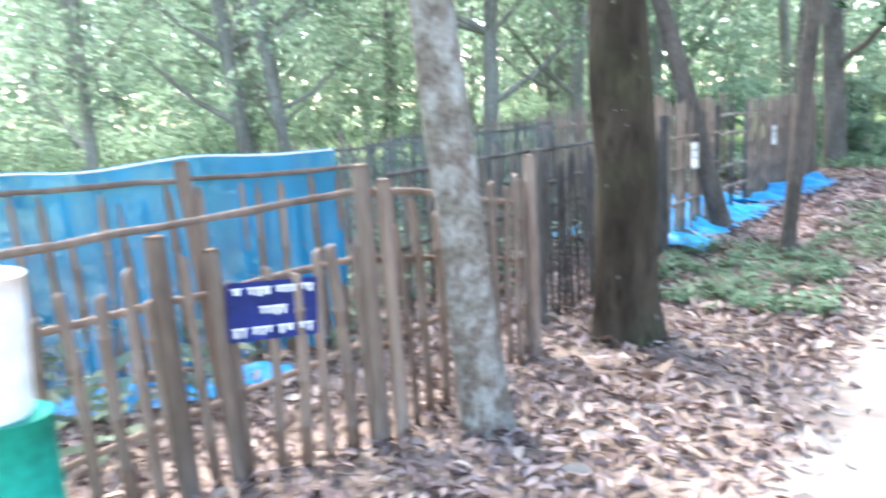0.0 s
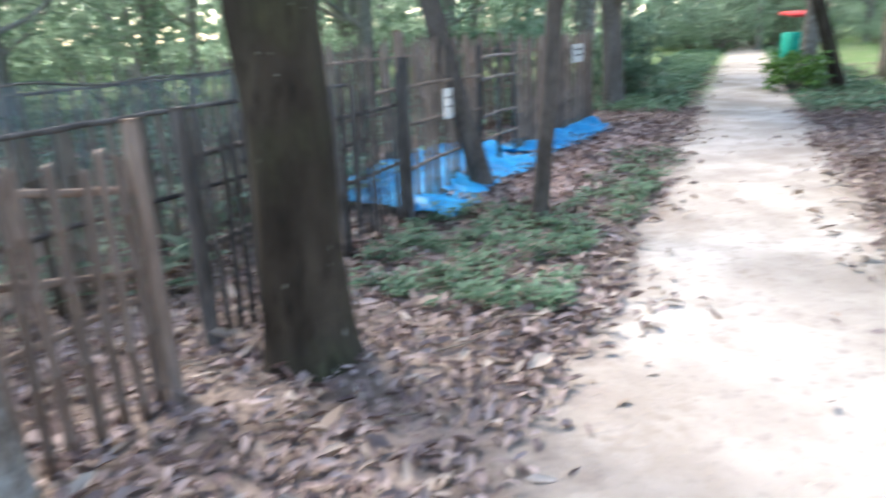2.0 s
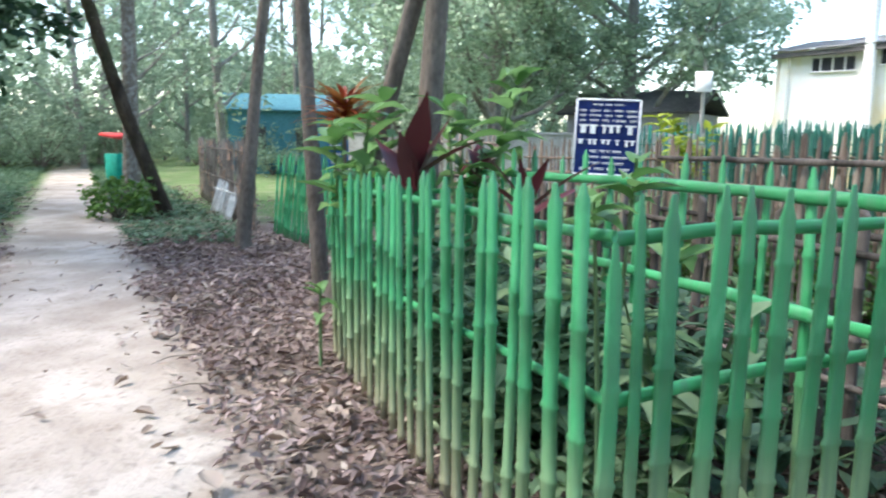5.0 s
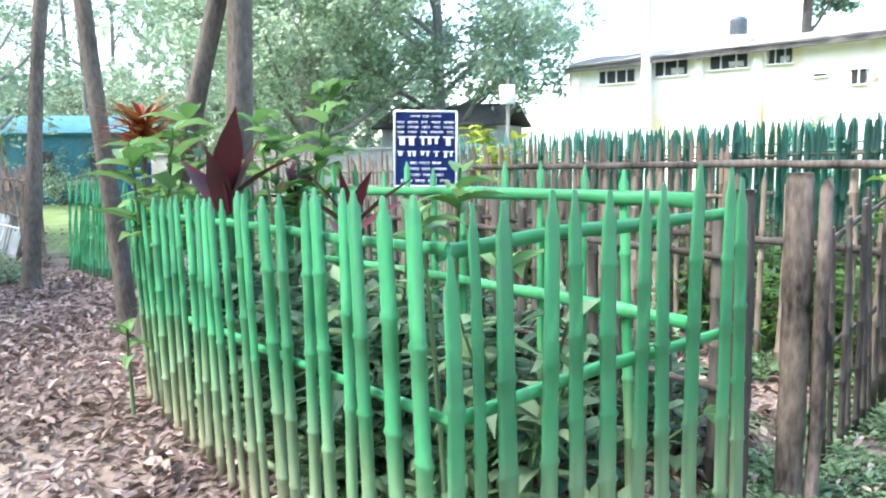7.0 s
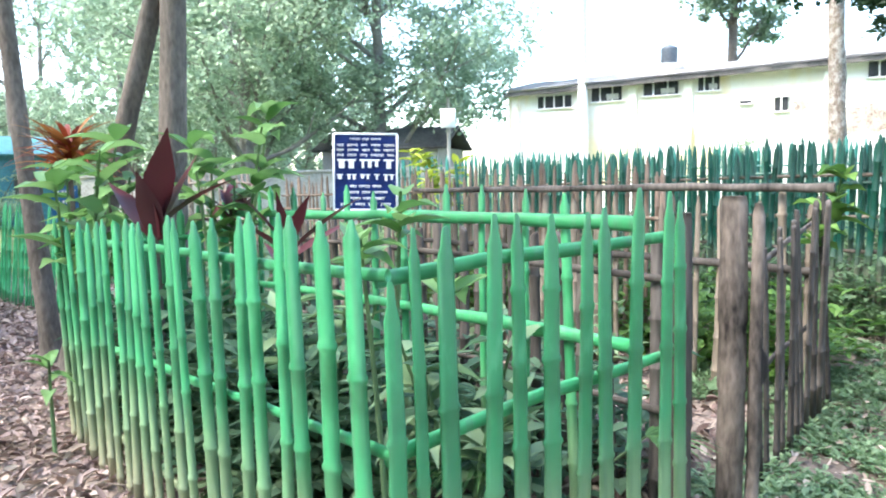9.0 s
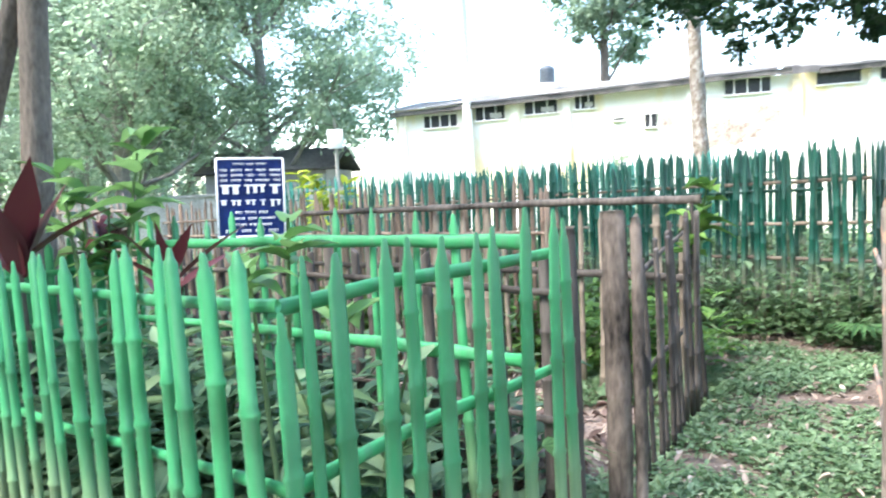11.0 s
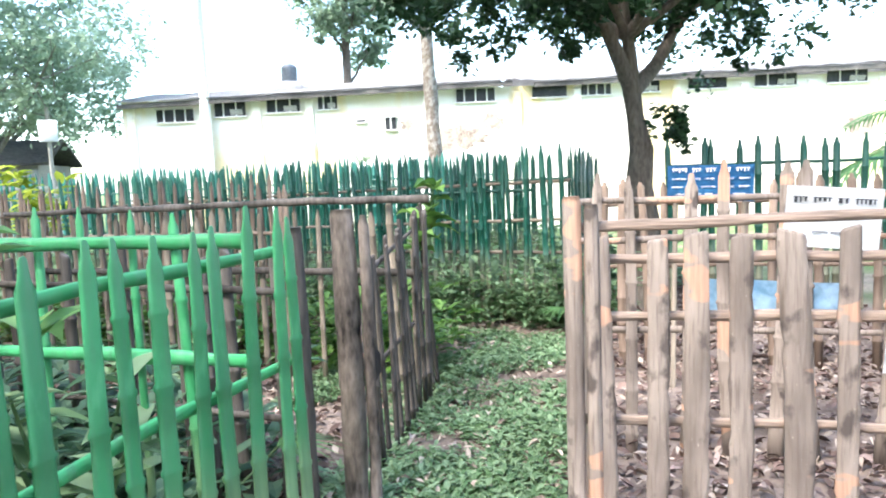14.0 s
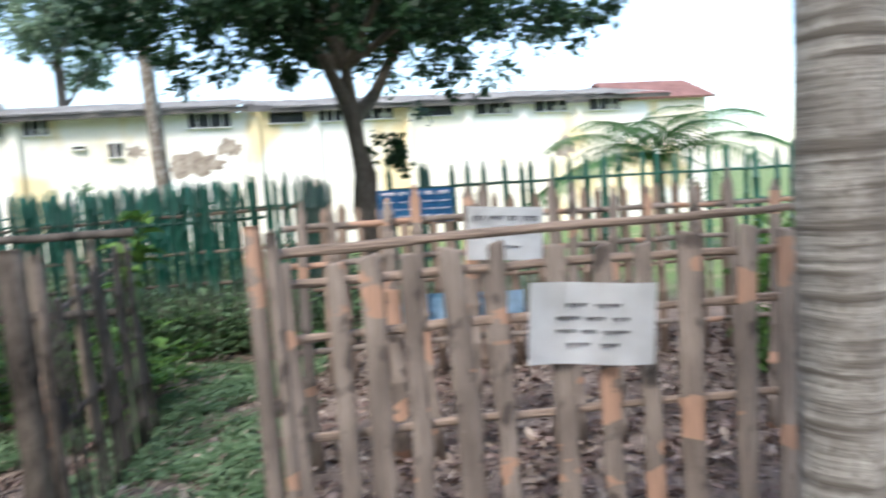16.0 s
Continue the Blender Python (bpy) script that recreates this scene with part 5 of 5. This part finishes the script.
tree("pale-barked tree beside the far path", (14.2, 16.6), 11, 0.2, (0.02, 0), (0.1, 0), "bark_pale", 7000, 0.18, 2.6, seed=55, low=0.6)
tree("broad light green tree beside the yellow building", (26.0, 7.4), 9, 0.25, (0.0, 0), (0.1, 0), "bark_wood", 46000, 0.17, 4.6, "leaf_hazed", 56, forks=20, low=0.3)
tree("broad light green tree by the boundary wall", (24.5, 11.5), 10, 0.25, (0.0, 0), (0.1, 0), "bark_wood", 44000, 0.17, 4.6, "leaf_hazed", 57, forks=20, low=0.25)
tree("light green tree behind the yellow building", (30.0, -5.0), 9, 0.25, (0.0, 0), (0.1, 0), "bark_grey", 12000, 0.2, 2.4, "leaf", 58, forks=9, low=0.35)


def bush(label, at, radius, height, leaves, size, leaf, seed, group="undergrowth bushes"):
    rng = random.Random(seed)
    ob = thing("bush", (at[0], at[1], ground_z(*at)), label, "bush", group)
    ends = []
    for k in range(7):
        a = k * 0.9 + rng.uniform(-0.3, 0.3)
        r = radius * rng.uniform(0.35, 0.9)
        q = Vector((math.cos(a) * r, math.sin(a) * r, height * rng.uniform(0.45, 0.95)))
        bm = bmesh.new()
        tube(bm, [(0, 0, -0.03), tuple(q * 0.5), tuple(q)], [0.03, 0.022, 0.01], 5)
        part("stem", bm, M["bark_grey"], ob)
        ends += [(q, radius * 0.45), (Vector((q.x, q.y, q.z * 0.5)), radius * 0.5)]
    part("foliage", crown_mesh("foliage", ends, leaves, size, M[leaf], rng), None, ob)
    return ob


bush("dense green bush beside the far path", (8.1, 14.6), 0.8, 1.6, 1800, 0.13, "leaf", 1)
bush("small green bush beside the far tree", (11.4, 13.6), 0.6, 0.8, 900, 0.12, "leaf_bright", 2)
bush("leafy weeds by the tan enclosures", (4.2, -3.6), 0.9, 1.5, 1400, 0.12, "leaf_bright", 3)
bush("green shrub before the yellow building", (21.5, -3.4), 0.7, 2.6, 700, 0.16, "leaf", 4)
PROTO, SHRUB = [], []
for k in range(5):
    PROTO.append(tree("slender woodland tree with a light leafy crown", (-16 + 5 * k, 20 + k), 10 + k, 0.14, (0.03 * (k - 1), 0.02), (0.2, 0.1), "bark_wood", 5600, 0.14, 3.0, "leaf_hazed" if k % 2 else "leaf", 60 + k, "woodland trees", 12, 0.2))
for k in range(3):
    SHRUB.append(bush("tangled woodland shrub with light green leaves", (-14 + 6 * k, 17), 1.7, 2.4, 2600, 0.13, ("leaf", "leaf_hazed", "leaf")[k], 70 + k))
HAZED_TREE = [tree("tall hazy green tree behind the graves", (30 + 4 * k, 24 - 5 * k), 11 + k, 0.16, (0.02, 0.03), (0.2, 0.1), "bark_wood", 8500, 0.16, 3.3, "leaf_hazed", 90 + k, "woodland trees", 11, 0.2) for k in range(2)]
rng = random.Random(5)


def open_view(x, y):
    """The stretch before and around the yellow building, and the path, stay clear of woodland."""
    bearing = math.atan2(y - 2.3, x - 2.5)
    return abs(path_side(x, y)) < (6.0 if 13 < (x - P0.x) * PD.x + (y - P0.y) * PD.y < 30 else 2.8) or (-2.35 < bearing < 0.27 and math.hypot(x - 2.5, y - 2.3) < 45)


def gap_in_woods(x, y):
    """The clearing past the teal house, where the sky shows."""
    return 0.57 < math.atan2(y - 2.3, x - 2.5) < 0.82


count = 0
while count < 52:
    a, d = rng.uniform(-0.2, 3.6), 9 + 36 * rng.random() ** 0.8
    x, y = 4 + d * math.cos(a), 4 + d * math.sin(a)
    if open_view(x, y) or gap_in_woods(x, y) or (d < 15 and path_side(x, y) > -6) or (path_side(x, y) > 0 and d < 17):
        continue
    copy_thing(PROTO[count % 5], Matrix.Translation((x, y, 0)) @ Matrix.Rotation(rng.uniform(0, 6.28), 4, "Z") @ Matrix.Scale(rng.uniform(0.75, 1.25), 4))
    count += 1
for i in range(100):
    a, d = rng.uniform(-0.2, 3.6), 15 + 32 * rng.random()
    x, y = 4 + d * math.cos(a), 4 + d * math.sin(a)
    if open_view(x, y) or (path_side(x, y) > 0 and d < 22):
        continue
    copy_thing(SHRUB[i % 3], Matrix.Translation((x, y, 0)) @ Matrix.Rotation(rng.uniform(0, 6.28), 4, "Z") @ Matrix.Scale(rng.uniform(0.7, 1.3), 4))
# Unseen trees behind the viewpoint, added close by to shade the fences.
for i in range(26):
    a = 3.7 + i * 0.088
    copy_thing(PROTO[i % 5], Matrix.Translation((1 + 11 * math.cos(a) * rng.uniform(0.85, 1.9), 1 + 11 * math.sin(a) * rng.uniform(0.85, 1.9), 0)) @ Matrix.Scale(rng.uniform(0.8, 1.2), 4)) if a < 4.6 else None
for i in range(20):
    a, d = rng.uniform(0.25, 1.0), rng.uniform(30, 48)
    x, y = 2.5 + d * math.cos(a), 2.3 + d * math.sin(a)
    if abs(path_side(x, y)) > 5.0 and not gap_in_woods(x, y):
        copy_thing(HAZED_TREE[i % 2], Matrix.Translation((x, y, 0)) @ Matrix.Rotation(rng.uniform(0, 6.28), 4, "Z") @ Matrix.Scale(rng.uniform(0.8, 1.15), 4))
for x, y in ((1.0, 16.0), (3.5, 19.0), (6.0, 21.0), (-1.5, 18.5), (8.0, 25.0), (11.5, 24.0), (4.0, 24.0), (-4.0, 14.5), (11.0, 28.0), (22.5, 21.5)):
    copy_thing(PROTO[int(x * 2) % 5], Matrix.Translation((x, y, 0)) @ Matrix.Rotation(rng.uniform(0, 6.28), 4, "Z") @ Matrix.Scale(rng.uniform(1.1, 1.35), 4))
for i in range(14):
    copy_thing(SHRUB[i % 3], Matrix.Translation((25.5 + rng.uniform(-6, 6), 34 + rng.uniform(-3, 4), 0)) @ Matrix.Rotation(rng.uniform(0, 6.28), 4, "Z") @ Matrix.Scale(rng.uniform(0.9, 1.4), 4))
for i in range(7):
    copy_thing(PROTO[i % 3], Matrix.Translation((22 + 2.3 * i + rng.uniform(-1, 1), 31 + rng.uniform(0, 8) - 2.5 * abs(i - 3), 0)) @ Matrix.Rotation(rng.uniform(0, 6.28), 4, "Z") @ Matrix.Scale(1.1, 4))


def far_woods():
    """The wood beyond the single trees: tall ragged foliage closing the view."""
    rng = random.Random(88)
    vs, fs = [], []
    for k in range(430):
        a = 0.3 + 3.5 * (k / 430) + rng.uniform(-0.02, 0.02)
        d = rng.uniform(46, 66)
        x, y = 3 + d * math.cos(a), 3 + d * math.sin(a)
        if abs(path_side(x, y) - 1.0) < 2.2:
            continue
        top = rng.uniform(4, 7) if gap_in_woods(x, y) else rng.uniform(11, 21)
        for _ in range(150):
            at = Vector((x + rng.gauss(0, 1.9), y + rng.gauss(0, 1.9), 0.3 + top * rng.random() ** 0.8))
            w, s = any_way(rng), rng.uniform(0.5, 1.1)
            sd = w.cross(any_way(rng)).normalized() * s * 0.4
            i = len(vs)
            vs += [at, at + w * s * 0.5 + sd, at + w * s, at + w * s * 0.5 - sd]
            fs.append((i, i + 1, i + 2, i + 3))
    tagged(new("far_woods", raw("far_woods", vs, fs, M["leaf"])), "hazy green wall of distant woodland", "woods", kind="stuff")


far_woods()


# ---- buildings and far things ----
def building():
    a, b = Vector((24.2, 3.5)), Vector((15.2, -19.5))
    ln = (b - a).length
    ob = thing("long_building", (a.x, a.y, 0), "long low whitewashed building with yellow stains and a sagging roof", "building")
    ob.rotation_euler = (0, 0, math.atan2(b.y - a.y, b.x - a.x))
    bm = bmesh.new()
    slab(bm, (ln - 0.5, 6, 4.0), Matrix.Translation((ln / 2 + 0.25, 3.0, 2.0)))
    part("wall", bm, M["wall"], ob, smooth=False)
    for lo, hi, z0, z1, wave in ((0.1, 11.35, 3.93, 4.16, 0.03), (11.45, ln + 0.4, 4.08, 4.26, 0.06)):
        bm, rows, cols = bmesh.new(), [], 70
        for i in range(cols + 1):
            f = i / cols
            x, z = lo + (hi - lo) * f, z0 + (z1 - z0) * f + wave * noise.noise(Vector((lo + f * 14, 0, 0))) + wave * 0.5 * noise.noise(Vector((f * 50, lo, 0)))
            rows.append([bm.verts.new((x, -0.42 + 0.08 * noise.noise(Vector((x * 2.5, 1, 0))), z)), bm.verts.new((x, 3.0, z + 0.62)), bm.verts.new((x, 6.5, z - 0.05))])
        for p, q in zip(rows, rows[1:]):
            for k in range(2):
                bm.faces.new((p[k], q[k], q[k + 1], p[k + 1]))
        bmesh.ops.solidify(bm, geom=bm.faces[:], thickness=0.07)
        part("roof", bm, M["roof_grey"], ob, "uneven cement-sheet roof", smooth=False)
        # Dark strip added to stand in for the shade under the eaves.
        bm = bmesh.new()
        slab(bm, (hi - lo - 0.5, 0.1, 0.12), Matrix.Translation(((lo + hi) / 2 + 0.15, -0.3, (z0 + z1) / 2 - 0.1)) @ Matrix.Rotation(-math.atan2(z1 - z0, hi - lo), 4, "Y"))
        part("eaves_shade", bm, M["roof"], ob, "dark strip drawing the shade under the eaves", smooth=False)
    for x, w, z, h, bars in ((1.95, 1.0, 3.57, 0.34, 3), (3.47, 0.84, 3.68, 0.38, 2), (4.94, 0.9, 3.72, 0.34, 2), (6.16, 0.52, 3.75, 0.34, 2), (7.05, 0.26, 3.22, 0.06, 0), (7.88, 0.3, 3.12, 0.34, 1), (10.25, 1.06, 3.8, 0.36, 3), (12.3, 0.95, 3.82, 0.3, 0), (13.6, 0.8, 3.82, 0.28, 3), (14.9, 0.9, 3.86, 0.32, 2), (16.7, 1.05, 3.9, 0.34, 0), (18.6, 1.15, 3.9, 0.34, 2), (20.6, 1.1, 3.92, 0.34, 2), (22.6, 1.1, 3.92, 0.34, 2)):
        win = new("window")
        win.parent = ob
        win.location = (x, -0.02, z)
        tagged(win, "dark ventilator window under the eaves")
        bm = bmesh.new()
        slab(bm, (w, 0.06, h))
        part("pane", bm, M["glass_dark"], win, smooth=False)
        for zz in (-1, 1):
            bm = bmesh.new()
            slab(bm, (w + 0.08, 0.1, 0.035), Matrix.Translation((0, -0.03, zz * (h / 2 + 0.017))), 0.006)
            part("frame_bar", bm, M["limewash"], win, smooth=False)
        for q in range(bars):
            bm = bmesh.new()
            slab(bm, (0.035, 0.07, h), Matrix.Translation((w * ((q + 0.7) / (bars + 0.4) - 0.5), -0.03, 0)), 0.006)
            part("mullion", bm, M["limewash"], win, smooth=False)
        if bars == 2:
            bm = bmesh.new()
            slab(bm, (w * 0.4, 0.02, h * 0.42), Matrix.Translation((w * 0.22, -0.075, -h * 0.22)) @ Matrix.Rotation(0.35, 4, "X"), 0.004)
            part("shutter", bm, M["concrete"], win, "pale top-hung shutter standing ajar", smooth=False)
    for x in (0.75, 2.78, 4.2, 5.65, 8.9, 11.4, 13.05, 15.8, 17.7, 19.6, 21.6):
        bm = bmesh.new()
        slab(bm, (0.22, 0.12, 3.85), Matrix.Translation((x, -0.06, 1.93)), 0.02)
        part("pilaster", bm, M["wall"], ob, smooth=False)
    for cx, cz, w, h, mat in ((9.75, 2.62, 0.95, 0.42, "damp"), (8.35, 3.05, 0.28, 0.2, "damp"), (10.7, 3.05, 0.4, 0.3, "damp"), (21.0, 2.6, 0.5, 0.4, "damp")):
        bm = bmesh.new()
        ring = [bm.verts.new((cx + math.cos(t) * w * r, -0.006, cz + math.sin(t) * h * r)) for t, r in ((k * math.tau / 46, 0.75 + 0.5 * noise.noise(Vector((math.cos(k * math.tau / 46) * 2.5 + cx, math.sin(k * math.tau / 46) * 2.5, 4)))) for k in range(46))]
        bm.faces.new(ring)
        part("flaked_patch", bm, M[mat], ob, "dark patch of flaked damp plaster", smooth=False)


building()


def water_tank():
    ob = thing("water_tank", (24.3, -1.66, 4.62), "black ribbed plastic water tank on the roof", "water tank")
    bm = bmesh.new()
    pts, rad = [], []
    for i in range(13):
        pts.append((0, 0, 0.038 * i))
        rad.append(0.25 if i % 2 else 0.235)
    tube(bm, pts + [(0, 0, 0.5), (0, 0, 0.55)], rad + [0.2, 0.1], 20)
    part("body", bm, M["tank"], ob)
    bm = bmesh.new()
    slab(bm, (0.7, 0.7, 0.3), Matrix.Translation((0, 0, -0.15)), 0.02)
    part("plinth", bm, M["concrete"], ob)


water_tank()


def pole():
    ob = thing("utility_pole", (22.9, 0.93, 0), "pale concrete utility pole before the yellow building", "pole")
    bm = bmesh.new()
    tube(bm, [(0, 0, -0.05), (0, 0, 4), (0, 0, 8.5)], [0.16, 0.14, 0.11], 10)
    part("shaft", bm, M["limewash"], ob)
    bm = bmesh.new()
    slab(bm, (0.08, 1.4, 0.08), Matrix.Translation((0, 0, 8.2)), 0.01)
    part("cross_arm", bm, M["roof"], ob)


pole()


def far_board():
    ob = thing("notice_post", (19.6, 4.35, 0), "small white board on a thin post by the boundary wall", "sign")
    bm = bmesh.new()
    tube(bm, [(0, 0, -0.03), (0, 0, 1.5), (0, 0, 3.4)], [0.05, 0.045, 0.04], 8)
    part("post", bm, M["concrete"], ob)
    bm = bmesh.new()
    slab(bm, (0.03, 0.36, 0.45), Matrix.Translation((-0.06, 0, 2.9)), 0.01)
    part("board", bm, M["white"], ob)


far_board()


def wall_run(label, a, b, height, mat, name="boundary_wall"):
    a, b = Vector(a), Vector(b)
    ln = (b - a).length
    ob = thing(name, (a.x, a.y, 0), label, "wall")
    ob.rotation_euler = (0, 0, math.atan2(b.y - a.y, b.x - a.x))
    bm = bmesh.new()
    slab(bm, (ln, 0.15, height), Matrix.Translation((ln / 2, 0, height / 2)), 0.01)
    part("panel", bm, M[mat], ob, smooth=False)
    bm = bmesh.new()
    slab(bm, (ln, 0.25, 0.08), Matrix.Translation((ln / 2, 0, height + 0.04)), 0.01)
    part("coping", bm, M["concrete"], ob, smooth=False)


wall_run("low grey boundary wall below the trees", (23.8, 4.6), (22.6, 16.0), 1.7, "concrete")


def hut(label, at, size, turn, mat, roof):
    ob = thing("hut", (at[0], at[1], 0), label, "building")
    ob.rotation_euler = (0, 0, turn)
    bm = bmesh.new()
    slab(bm, size, Matrix.Translation((0, 0, size[2] / 2)))
    part("wall", bm, M[mat], ob, smooth=False)
    for s in (-1, 1):
        bm = bmesh.new()
        slab(bm, (size[0] + 0.6, size[1] * 0.62, 0.08), Matrix.Translation((0, s * size[1] * 0.28, size[2] + size[1] * 0.12)) @ Matrix.Rotation(-s * 0.4, 4, "X"))
        part("roof_slope", bm, M[roof], ob, smooth=False)
    for xx in (-0.25, 0.25):
        bm = bmesh.new()
        slab(bm, (0.9, 0.06, 1.0), Matrix.Translation((xx * size[0], -size[1] / 2 - 0.02, size[2] * 0.55)), 0.01)
        part("shutter", bm, M["roof"], ob, smooth=False)


hut("small teal-walled house among the trees", (27.0, 22.5), (4.2, 3, 2.6), -0.9, "teal_wall", "teal_wall")
hut("pale house with a reddish roof beyond the fences", (17.9, -22.8), (3.4, 3.6, 4.3), 1.1, "wall", "red_roof")
hut("dark-roofed shed behind the boundary wall", (26.5, 7.0), (4, 3, 2.4), 1.4, "concrete", "roof")


def stall():
    ob = thing("market_stall", (18.6, 22.3, 0), "small stall with a red canopy beside the far path", "stall")
    for x in (-0.6, 0.6):
        for y in (-0.4, 0.4):
            bm = bmesh.new()
            tube(bm, [(x, y, -0.02), (x, y, 0.9), (x, y, 1.75)], [0.03, 0.03, 0.03], 7)
            part("post", bm, M["grey"], ob)
    bm = bmesh.new()
    slab(bm, (1.6, 1.2, 0.12), Matrix.Translation((0, 0, 1.78)) @ Matrix.Rotation(0.1, 4, "X"), 0.03)
    part("canopy", bm, M["red_paint"], ob)
    bm = bmesh.new()
    slab(bm, (1.3, 0.9, 1.1), Matrix.Translation((0, 0, 0.55)), 0.03)
    part("counter", bm, M["green_cloth"], ob)
    ob.scale = (0.65, 0.65, 0.85)


stall()


def painted_post():
    ob = thing("painted_post", (-1.14, 1.71, 0), "round post painted white above and green below, beside the fence", "post")
    for name, lo, hi, mat, lab in (("green_band", -0.03, 0.79, "green_cloth", "glossy green painted lower part"), ("white_band", 0.79, 1.17, "limewash", "whitewashed upper part")):
        bm = bmesh.new()
        tube(bm, [(0.01 * k, 0, lo + (hi - lo) * k / 5) for k in range(6)], [0.115 - 0.02 * (lo + (hi - lo) * k / 5) for k in range(6)], 18, wobble=0.08)
        part(name, bm, M[mat], ob, lab)


painted_post()
